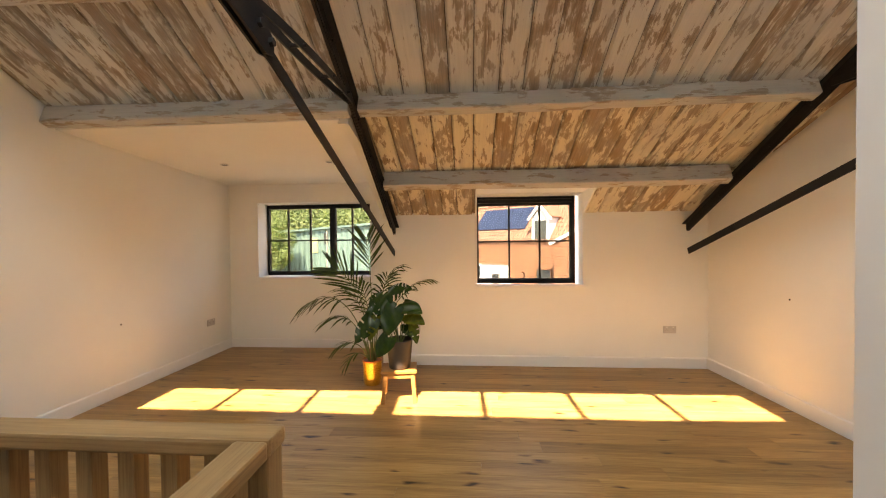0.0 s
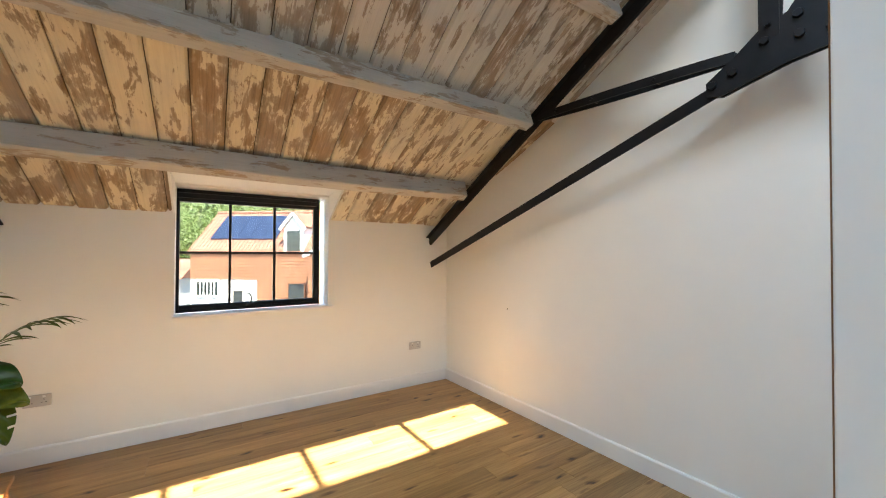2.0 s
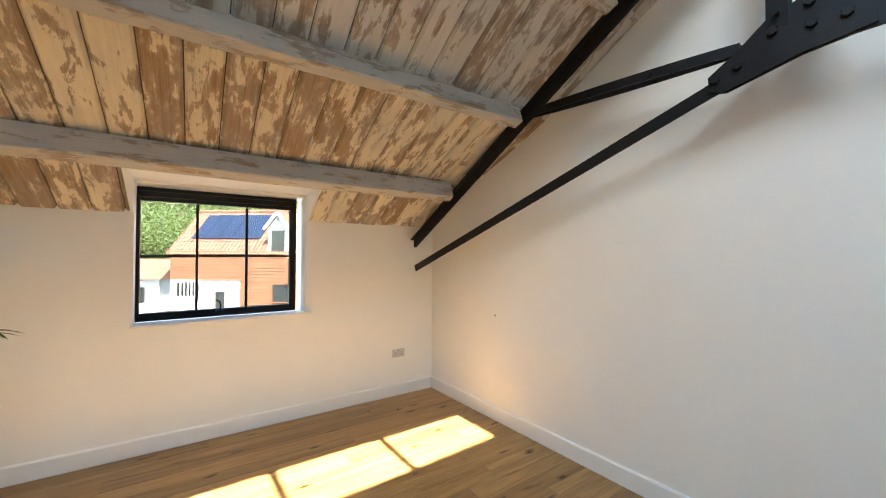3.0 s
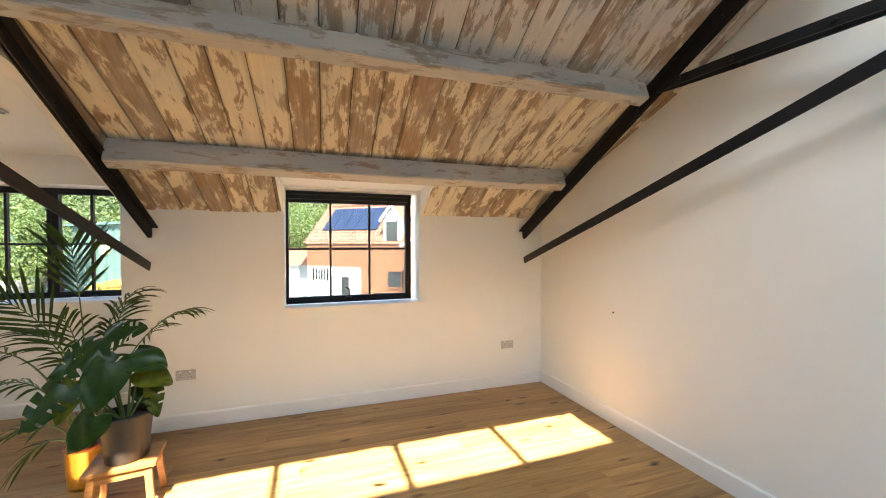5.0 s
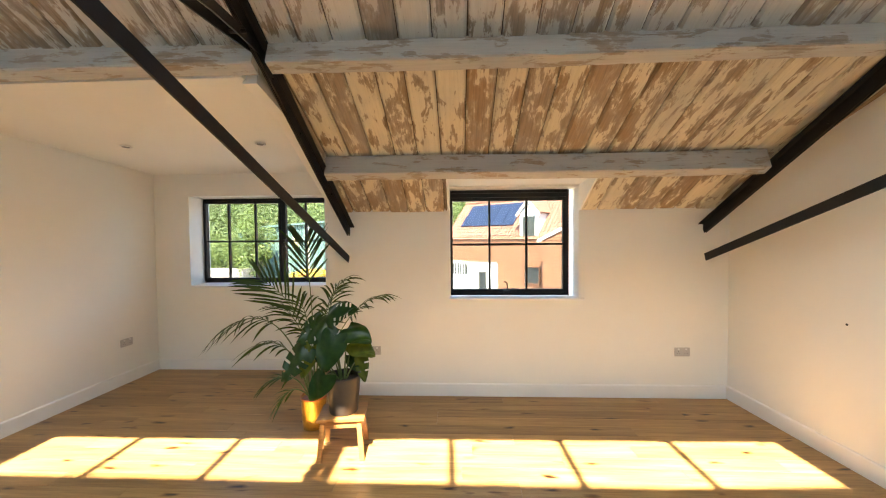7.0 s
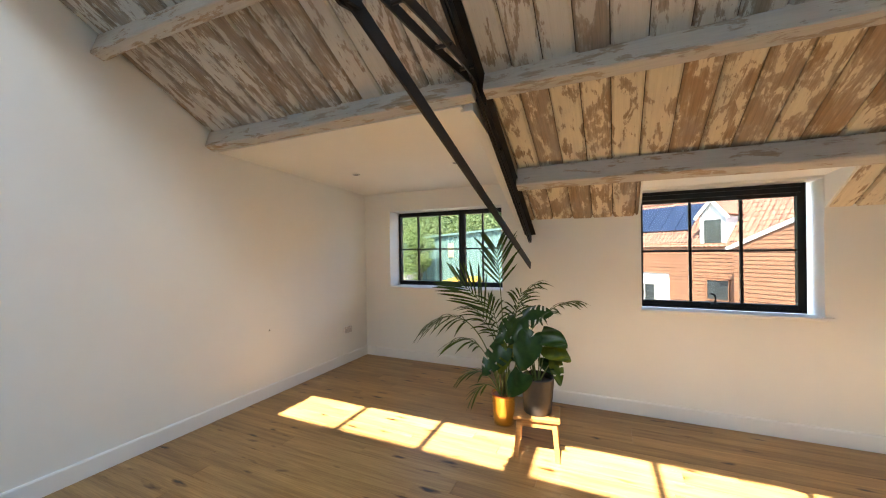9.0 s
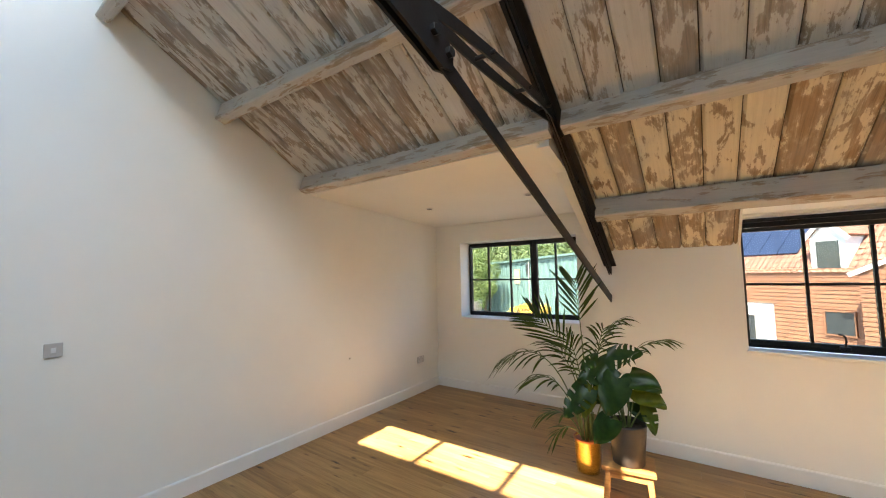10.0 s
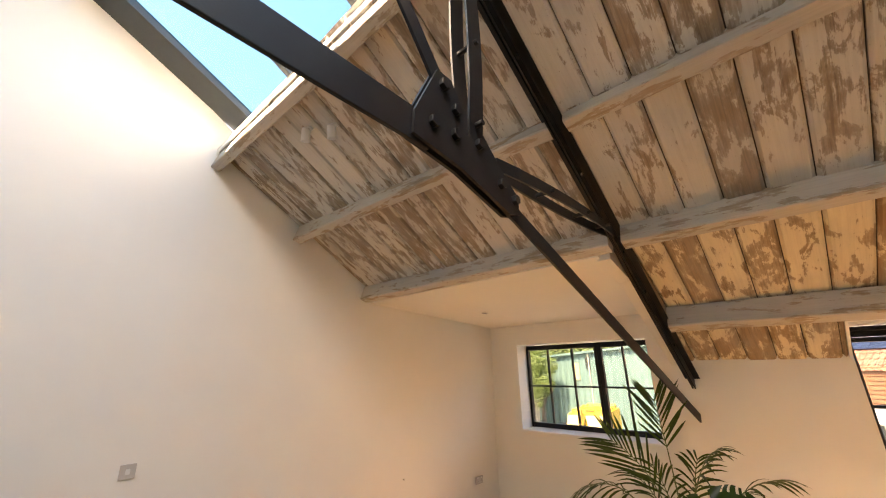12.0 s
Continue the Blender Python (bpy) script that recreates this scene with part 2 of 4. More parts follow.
FENCE = plain("fence_wood", (0.40, 0.35, 0.29), 0.9, vary=0.25, scale=4, per="object")
YPANEL = plain("faded_panel", (0.45, 0.40, 0.2), 0.6, vary=0.1)
YELLOW = plain("yellow_paint", (0.70, 0.40, 0.03), 0.4, vary=0.08)
DARKGLASS = plain("dark_pane", (0.03, 0.035, 0.035), 0.08, vary=0.3, bumpy=0)
WOODS = leafy("woodland_leaf", (0.085, 0.12, 0.05), (0.18, 0.225, 0.105), 0.6, 0.25, 0.4, per="island")
BUSH = leafy("bush_leaf", (0.11, 0.15, 0.055), (0.20, 0.25, 0.10), 0.5, 0.3, 0.6, per="island")
BARK = plain("bark", (0.10, 0.075, 0.055), 0.95, vary=0.3, scale=12, bumpy=0.6)


# ---- builders ----
def mesh_of(name, bm, mat, smooth=False):
    me = bpy.data.meshes.new(name)
    bmesh.ops.recalc_face_normals(bm, faces=bm.faces)
    bm.to_mesh(me)
    bm.free()
    me.materials.append(mat)
    if smooth:
        for p in me.polygons:
            p.use_smooth = True
    return me


def part(name, bm, mat, parent=None, label="", smooth=False):
    ob = new(name, mesh_of(name, bm, mat, smooth))
    ob.parent = parent
    return tagged(ob, label) if label else ob


def thing(name, label, category, group="", kind="", at=None):
    ob = new(name)
    if at is not None:
        ob.matrix_world = at
    return tagged(ob, label, category, group, kind)


def box(lo, hi, bevel=0.0, bm=None, m=None):
    bm = bm or bmesh.new()
    lo, hi = Vector(lo), Vector(hi)
    r = bmesh.ops.create_cube(bm, size=1.0, matrix=(m or Matrix()) @ Matrix.Translation((lo + hi) / 2) @ Matrix.Diagonal((*(hi - lo), 1)))
    if bevel:
        es = {e for v in r["verts"] for e in v.link_edges}
        bmesh.ops.bevel(bm, geom=list(es), offset=bevel, segments=2, affect="EDGES", profile=0.6)
    return bm


def prism(poly, axis, lo, hi, bm=None):
    """A polygon in the plane across an axis, drawn out along it. x: (y, z); y: (x, z); z: (x, y)."""
    bm = bm or bmesh.new()

    def at(p, v):
        return {"x": (v, p[0], p[1]), "y": (p[0], v, p[1]), "z": (p[0], p[1], v)}[axis]
    a = [bm.verts.new(at(p, lo)) for p in poly]
    b = [bm.verts.new(at(p, hi)) for p in poly]
    bm.faces.new(a[::-1])
    bm.faces.new(b)
    n = len(poly)
    for i in range(n):
        bm.faces.new((a[i], a[(i + 1) % n], b[(i + 1) % n], b[i]))
    return bm


def bar(a, b, w, h, bm=None, up=(1, 0, 0), bevel=0.0):
    """A rectangular bar from a to b: w across up, h along up."""
    bm = bm or bmesh.new()
    a, b, up = Vector(a), Vector(b), Vector(up)
    d = (b - a).normalized()
    side = d.cross(up).normalized()
    up = side.cross(d).normalized()
    m = Matrix((side, d, up)).transposed().to_4x4()
    m.translation = (a + b) / 2
    L = (b - a).length
    return box((-w / 2, -L / 2, -h / 2), (w / 2, L / 2, h / 2), bevel, bm, m)


def tube(points, radii, bm=None, sides=8, cap=True):
    bm = bm or bmesh.new()
    pts = [Vector(p) for p in points]
    rings = []
    for i, p in enumerate(pts):
        d = (pts[min(i + 1, len(pts) - 1)] - pts[max(i - 1, 0)]).normalized()
        s = d.cross(Vector((0.31, 0.2, 0.93))).normalized()
        u = s.cross(d)
        r = radii[i] if isinstance(radii, (list, tuple)) else radii
        rings.append([bm.verts.new(p + (s * math.cos(k * 2 * math.pi / sides) + u * math.sin(k * 2 * math.pi / sides)) * r) for k in range(sides)])
    for a, b in zip(rings, rings[1:]):
        for k in range(sides):
            bm.faces.new((a[k], a[(k + 1) % sides], b[(k + 1) % sides], b[k]))
    if cap:
        bm.faces.new(rings[0][::-1])
        bm.faces.new(rings[-1])
    return bm


def lathe(profile, sides=40, bm=None, m=None):
    """A turned shape from (radius, height) pairs."""
    bm = bm or bmesh.new()
    m = m or Matrix()
    rings = [[bm.verts.new(m @ Vector((r * math.cos(k * 2 * math.pi / sides), r * math.sin(k * 2 * math.pi / sides), z))) for k in range(sides)] for r, z in profile]
    for a, b in zip(rings, rings[1:]):
        for k in range(sides):
            bm.faces.new((a[k], a[(k + 1) % sides], b[(k + 1) % sides], b[k]))
    bm.faces.new(rings[0][::-1])
    bm.faces.new(rings[-1])
    return bm


def structure(name, bm, mat, label, category, smooth=False):
    return tagged(part(name, bm, mat, None, smooth=smooth), label, category, "", "structure")


# ---- plan ----
XL, XR = -6.37, 0.0        # side walls
YA = 0.69                  # rear wall of the dormer recess
XA = -3.88                 # where the recess ends
YB = -7.0                  # wall behind
Z0, PITCH = 1.865, 0.555   # ceiling line at the rear wall, rise per metre
YR, ZR = -4.95, 5.04       # ridge
TH = 0.32
SPLAY = 2.6                # degrees by which the east gable opens towards the south


SAG = ((0.6, 1.53), (0.0, 1.865), (-0.70, 2.246), (-1.62, 2.672), (-2.40, 3.135), (-3.32, 3.68))


def roof_z(y):
    """Height of the boarded ceiling, which sags a little between its purlins."""
    for (ya, za), (yb, zb) in zip(SAG, SAG[1:]):
        if y >= yb or yb == SAG[-1][0]:
            return za + (zb - za) * (y - ya) / (yb - ya)


# ---- walls, with real openings ----
def wall_with_hole(name, x0, x1, y0, y1, z1, hole, label):
    hx0, hx1, hz0, hz1 = hole
    bm = bmesh.new()
    box((x0, y0, 0), (hx0, y1, z1), bm=bm)
    box((hx1, y0, 0), (x1, y1, z1), bm=bm)
    box((hx0, y0, 0), (hx1, y1, hz0), bm=bm)
    if hz1 < z1:
        box((hx0, y0, hz1), (hx1, y1, z1), bm=bm)
    return structure(name, bm, WALL, label, "wall")


W2 = (-2.712, -1.44, 0.975, 2.10)
wall_with_hole("wall_north", XA, XR + TH, 0.0, TH, 2.14, W2, "smooth white painted wall with a window under the eaves")
W1 = (-5.93, -4.24, 1.035, 2.135)
wall_with_hole("wall_recess", XL - TH, XA + 0.05, YA, YA + TH + 0.05, 2.75, W1, "smooth white painted wall of the dormer recess with a wide window")
structure("wall_return", box((XA, TH, 0), (XA + 0.3, YA, 2.75)), WALL, "short white painted return wall beside the dormer recess", "wall")

GABLE = [(YB, 0), (YA + TH, 0), (YA + TH, 2.75), (0.1, 2.75), (-1.3, 2.78), (-3.2, 3.92), (YR, ZR + 0.05), (YB, 3.75)]
structure("wall_west", prism(GABLE, "x", XL - TH, XL), WALL, "tall smooth white painted gable wall", "wall")
GABLE_E = [(YB, 0), (TH, 0), (TH, 1.9), (-3.2, 3.92), (YR, ZR + 0.05), (YB, 3.75)]
structure("wall_east", prism(GABLE_E, "x", XR + 0.004, XR + TH), WALL, "tall smooth white painted gable wall behind a steel truss", "wall").matrix_world = pose(0, 0, 0, 0, 0, SPLAY)
structure("wall_south", box((XL - TH, YB - 0.2, 0.0), (XR + 0.8, YB, 3.75)), WALL, "plain white painted wall behind the stair", "wall")
structure("wall_stub", box((-2.0, -5.6, 0), (-1.9, -3.716, 2.45), 0.002), WALL, "white painted partition end beside the landing", "wall")

# raw timber end of the partition
stud = thing("timber_lining", "raw brown timber lining on the end of the partition", "timber trim", "", "structure")
bm = box((-1.985, -3.716, 0.0), (-1.903, -3.712, 2.45), 0.0005)
part("board", bm, STUD, stud)
for z in (0.35, 0.85, 1.35, 1.62, 1.89, 2.2):
    part("fixing", lathe([(0.001, 0), (0.006, 0.0003), (0.001, 0.0006)], 10, m=pose(-1.970, -3.7118, z, -90)), STUD, stud)

# ---- recess ceiling, cheeks ----
structure("ceiling_recess", prism([(-1.60, 2.535), (YA + 0.02, 2.405), (YA + 0.02, 2.60), (-1.60, 2.66)], "x", XL, XA + 0.02), WALL, "flat white plaster ceiling of the dormer recess", "ceiling")
CHEEK = [(TH, 1.70), (0.0, roof_z(0) - 0.03), (-1.16, roof_z(-1.16) - 0.03), (-1.56, 2.515), (-1.56, 2.69), (-0.9, 2.75), (TH, 2.75)]
structure("wall_cheek", prism(CHEEK, "x", XA, XA + 0.085), WALL, "white plastered cheek of the dormer recess", "wall")
structure("ceiling_window_head", prism([(TH, 2.10), (-0.62, 2.155), (-0.62, 2.175), (TH, 2.16)], "x", W2[0] - 0.02, W2[1] + 0.02), WALL, "white plaster soffit over the window", "ceiling")
for nm, x0, x1 in (("wall_cheek_window", W2[0] - 0.02, W2[0] - 0.004), ("wall_cheek_window.001", W2[1] + 0.004, W2[1] + 0.02)):
    structure(nm, prism([(0.001, roof_z(0) - 0.005), (-0.56, roof_z(-0.56)), (-0.56, 2.2), (0.001, 2.16)], "x", x0, x1), WALL, "white plaster cheek beside the window", "wall")

# ---- boarded ceiling ----
rng = random.Random(4)
NRM = Vector((0, PITCH, 1)).normalized()


def board_on_roof(bm, x0, x1, ya, yb, lift):
    """One ceiling board, rounded at its long edges, lying on the underside of the rafters."""
    e, t = 0.014, 0.028
    prof = [(x0, e), (x0 + e, 0.0), (x1 - e, 0.0), (x1, e), (x1, t), (x0, t)]
    rings = []
    for y in (ya, yb):
        base = Vector((0, y, roof_z(y)))
        rings.append([bm.verts.new(base + Vector((x, 0, 0)) + NRM * (h + lift)) for x, h in prof])
    a, b = rings
    bm.faces.new(a[::-1])
    bm.faces.new(b)
    for i in range(6):
        bm.faces.new((a[i], a[(i + 1) % 6], b[(i + 1) % 6], b[i]))


bm = bmesh.new()
upper = bmesh.new()
grid = [XL - 0.125 + 0.1868 * k + rng.uniform(-0.006, 0.006) for k in range(38)]
for x, x1 in zip(grid, grid[1:]):
    if x > XR + 0.16:
        continue
    xa, xb = max(x + 0.003, XL), x1 - 0.003
    for ya, yb in ((0.0, -0.70), (-0.70, -1.62), (-1.62, -2.40), (-2.40, -3.30)):
        lift = rng.uniform(0, 0.007)
        if ya > -1.55 and xb < XA + 0.06:
            continue
        if ya == 0.0 and xb > W2[0] - 0.022 and xa < W2[1] + 0.022:
            if xa < W2[0] - 0.03:
                board_on_roof(bm, xa, W2[0] - 0.022, ya, yb, lift)
            if xb > W2[1] + 0.03:
                board_on_roof(bm, W2[1] + 0.022, xb, ya, yb, lift)
            continue
        board_on_roof(upper if ya < -1.0 and yb < -1.7 else bm, xa, xb, ya, yb + (0.0 if yb > -3 else 0.01), lift)
structure("ceiling_upper_boards", upper, PLANK2, "upper ceiling boards with worn greyish white paint", "ceiling")
structure("ceiling_boards", bm, PLANK, "sloping boarded ceiling with flaking cream paint over bare wood", "ceiling")
# roof behind the boards and the far slope
lo, up = 0.032, 0.10
bm = bmesh.new()
for x0, x1, ya in ((XL - TH, XA, -1.45), (XA, W2[0] - 0.02, 0.3), (W2[1] + 0.02, XR + TH + 0.2, 0.3), (W2[0] - 0.02, W2[1] + 0.02, -0.6)):
    ys = [ya, *[q for q in (-0.70, -1.62, -2.40) if q < ya], -3.14]
    prism([(q, roof_z(q) + lo) for q in ys] + [(q, roof_z(q) + up) for q in ys[::-1]], "x", x0, x1, bm)
box((XL - TH, -1.50, 2.74), (XA + 0.1, YA + TH, 2.95), bm=bm)
box((W2[0] - 0.1, -0.6, 2.18), (W2[1] + 0.1, TH, 2.3), bm=bm)
structure("roof", bm, BARK, "dark roof covering above the boards", "roof")
structure("ceiling_south", prism([(YR + 0.06, ZR - 0.05), (YR - 0.06, ZR - 0.14), (YB - 0.2, 3.62), (YB - 0.2, 3.80), (YR + 0.06, ZR + 0.06)], "x", XL - TH, XR + 0.8), WALL, "plain white ceiling slope behind", "ceiling")


# ---- purlins ----
def purlin(y, z, x0, x1, w, h, seed, skew=0.0, lift=0.0, sink=0.30):
    """An old sawn timber along the room, square to the slope, with wandering edges."""
    bm = bmesh.new()
    r = random.Random(seed)
    n = 26
    rings = []
    for i in range(n + 1):
        x = x0 + (x1 - x0) * i / n
        j = [r.uniform(-0.004, 0.004) for _ in range(6)]
        f = Vector((x, y + skew * (x - x0), z + lift * (x - x0) + 0.006 * math.sin(x * 1.7 + seed)))
        down, NRM = Vector((0, 1, -sink)).normalized(), Vector((0, 0.31, 0.95))
        c = 0.008
        ring = [f + down * (c + j[0]), f + down * (w - c), f + down * (w + j[1]) + NRM * c, f + down * w + NRM * h, f + NRM * h, f + NRM * (c + j[2])]
        rings.append([bm.verts.new(p + NRM * j[3 + k % 3] * 0.4) for k, p in enumerate(ring)])
    for a, b in zip(rings, rings[1:]):
        for k in range(6):
            bm.faces.new((a[k], a[(k + 1) % 6], b[(k + 1) % 6], b[k]))
    bm.faces.new(rings[0][::-1])
    bm.faces.new(rings[-1])
    return tagged(part("purlin", bm, PURLIN), "old timber roof purlin with worn grey-white paint", "roof beam", "roof purlins")


XM, XE = -3.738, -0.235      # the two trusses
purlin(-0.80, 2.112, XM + 0.05, XE - 0.03, 0.088, 0.155, 1, sink=0.62)
purlin(-1.725, 2.568, XL - 0.03, XM - 0.02, 0.092, 0.15, 2, 0.014, sink=0.40)
purlin(-1.69, 2.575, XM + 0.06, XE - 0.02, 0.096, 0.14, 3, sink=0.36)
purlin(-2.545, 3.045, XL - 0.03, XM - 0.01, 0.092, 0.16, 4, 0.050, 0.010)
purlin(-2.41, 3.075, XM + 0.07, XE + 0.0, 0.092, 0.14, 5, -0.01)
purlin(-3.33, 3.505, XL - 0.03, XR + 0.2, 0.08, 0.19, 6, 0.022, -0.010, sink=0.25)


# ---- steel trusses ----
def truss(x, label, turn):
    t = thing("roof_truss", label, "roof truss", "steel roof trusses", at=pose(x, 0, 0, 0, 0, turn))
    x = 0.0
    S = 0.588

    def raf(y):
        return 1.622 - S * y
    dirn = Vector((0, -1, S)).normalized()
    nr = Vector((0, S, 1)).normalized()
    ye = YR + 0.12
    # rafter: two angles back to back, flanges on top
    for sgn in (-1, 1):
        bm = bmesh.new()
        a, b = Vector((x + sgn * 0.009, -0.015, raf(-0.015))), Vector((x + sgn * 0.009, ye, raf(ye)))
        rings = []
        for q in (a, b):
            rings.append([bm.verts.new(q + Vector((sgn * u, 0, 0)) + nr * v) for u, v in ((-0.004, 0.0), (0.004, 0.0), (0.004, 0.078), (0.008, 0.080), (0.047, 0.080), (0.047, 0.088), (-0.004, 0.088))])
        for k in range(7):
            bm.faces.new((rings[0][k], rings[0][(k + 1) % 7], rings[1][(k + 1) % 7], rings[1][k]))
        bm.faces.new(rings[0][::-1])
        bm.faces.new(rings[1])
        part("rafter_angle", bm, STEEL, t)
    for y in (-0.55, -1.15, -1.52, -2.1, -2.75):
        part("bolt", tube([(x - 0.024, y, raf(y) + 0.04), (x + 0.024, y, raf(y) + 0.04)], 0.012, sides=6), STEEL, t)
    # raised tie, flat bar on edge
    g0 = Vector((x, -2.90, 2.42))
    part("tie", bar((x, -0.02, 1.395), g0 + Vector((0, -0.25, 0.09)), 0.072, 0.012, up=(1, 0, 0), bevel=0.002), STEEL, t)
    # gusset: two plates
    poly = [(-2.875, 2.40), (-2.87, 2.475), (-3.00, 2.57), (-3.10, 2.66), (-3.21, 2.70), (-3.265, 2.785), (-3.335, 2.785), (-3.435, 2.57), (-3.44, 2.487), (-3.22, 2.46), (-2.94, 2.385)]
    for dx in (-0.022, 0.010):
        part("gusset_plate", prism(poly, "x", x + dx, x + dx + 0.012), STEEL, t)
    for y, z in ((-2.905, 2.452), (-2.995, 2.488), (-3.125, 2.595), (-3.255, 2.57), (-3.25, 2.668), (-3.31, 2.735), (-3.36, 2.563)):
        part("bolt", lathe([(0.019, -0.040), (0.021, -0.037), (0.021, -0.022), (0.012, -0.022), (0.012, 0.022), (0.021, 0.022), (0.021, 0.037), (0.019, 0.040)], 6, m=pose(x, y, z, 0, 90)), STEEL, t)

    def twin(name, a, b, w=0.055, gap=0.03, holes=(0.35, 0.72)):
        """Two flat bars that bow apart between their bolted ends, with spacers."""
        a, b = Vector(a), Vector(b)
        d = (b - a).normalized()
        side = d.cross(Vector((1, 0, 0))).normalized() * (w / 2)
        n = 10
        for sgn in (-1, 1):
            bm = bmesh.new()
            rings = []
            for i in range(n + 1):
                f = i / n
                off = sgn * (0.012 + gap * (math.sin(math.pi * f) ** 0.7 if 0 < f < 1 else 0))
                p = a.lerp(b, f)
                rings.append([bm.verts.new(p + Vector((off + dx, 0, 0)) + q) for dx, q in ((-0.0045, side), (0.0045, side), (0.0045, -side), (-0.0045, -side))])
            for r0, r1 in zip(rings, rings[1:]):
                for k in range(4):
                    bm.faces.new((r0[k], r0[(k + 1) % 4], r1[(k + 1) % 4], r1[k]))
            bm.faces.new(rings[0][::-1])
            bm.faces.new(rings[-1])
            part(name, bm, STEEL, t)
        for f in holes:
            p = a.lerp(b, f)
            part("spacer_bolt", tube([p - Vector((gap + 0.03, 0, 0)), p + Vector((gap + 0.03, 0, 0))], 0.011, sides=8), STEEL, t)
    twin("strut", (x, -3.00, 2.575), (x, -1.67, 2.655), holes=(0.3, 0.62, 0.85))
    twin("strut", (x, -3.14, 2.56), (x, -3.155, 3.60), w=0.08, holes=(0.1, 0.45, 0.8))
    part("king_tie", bar((x, -3.26, 2.70), (x, YR + 0.3, 4.55), 0.062, 0.012, up=(1, 0, 0), bevel=0.002), STEEL, t)
    part("collar", bar((x, -3.36, 2.532), (x, -5.2, 2.548), 0.118, 0.014, up=(1, 0, 0), bevel=0.003), STEEL, t)
    # the far half of the frame
    part("rafter", bar((x, YR - 0.02, raf(YR + 0.12) + 0.02), (x, YB + 0.1, 2.75), 0.09, 0.06, up=(1, 0, 0)), STEEL, t)
    part("gusset_plate", prism([(-5.0, 2.48), (-5.1, 2.72), (-5.3, 2.74), (-5.55, 2.47), (-5.3, 2.45)], "x", x - 0.022, x + 0.022), STEEL, t)
    part("tie", bar((x, -5.2, 2.57), (x, YB + 0.05, 1.62), 0.062, 0.012, up=(1, 0, 0)), STEEL, t)
    return t


truss(XM, "black painted riveted steel roof truss across the open room", 0.2)
truss(XE, "black painted riveted steel roof truss close to the gable wall", 2.4)

# ---- roof glazing ----
glz = thing("roof_glazing", "long dark framed glazed rooflight along the ridge", "rooflight", "", "structure")
GA, GB = Vector((0, -3.10, 3.93)), Vector((0, -4.90, 4.98))
SKEW = 0.040                # the ridge runs out of square with the gables
# the last bar, out of view, is widened to cut the sun patch's east end
BARS = ((-6.235, 0.31), (-5.36, 0.05), (-4.53, 0.05), (-3.68, 0.05), (-2.84, 0.05), (-1.99, 0.05), (-1.15, 0.05), (-0.01, 0.66))


def ridge_y(x):
    return SKEW * (x + 2.9)


for x, w in BARS:
    part("glazing_bar", bar(GA + Vector((x, 0, 0)), GB + Vector((x, ridge_y(x), 0)), 0.07, w, up=(1, 0, 0), bevel=0.004), ROOFBAR, glz)
edges = [x for x, w in BARS]
for a, b in zip(edges, edges[1:]):
    c = (a + b) / 2
    gl = part("pane", bar(GA + Vector((c, 0, 0.02)), GB + Vector((c, ridge_y(c), 0.02)), 0.006, b - a - 0.03, up=(1, 0, 0)), ROOFGLASS, glz)
    gl.visible_shadow = False
part("ridge_beam", bar((XL - TH, -4.985 + ridge_y(XL - TH), 4.955), (XR + 0.6, -4.985 + ridge_y(XR + 0.6), 4.955), 0.22, 0.09, up=(0, 0, 1), bevel=0.006), ROOFBAR, glz)
part("sill_upstand", prism([(-3.06, 3.56), (-3.13, 3.62), (-3.13, 3.84), (-3.10, 3.93), (-3.06, 3.93)], "x", XL, XR + 0.3), TRIM, glz)
part("flashing", bar((XL, -3.30, 3.672), (XR + 0.2, -3.17, 3.61), 0.012, 0.05, up=(0, 0, 1), bevel=0.003), TRIM, glz, "thin white flashing strip")

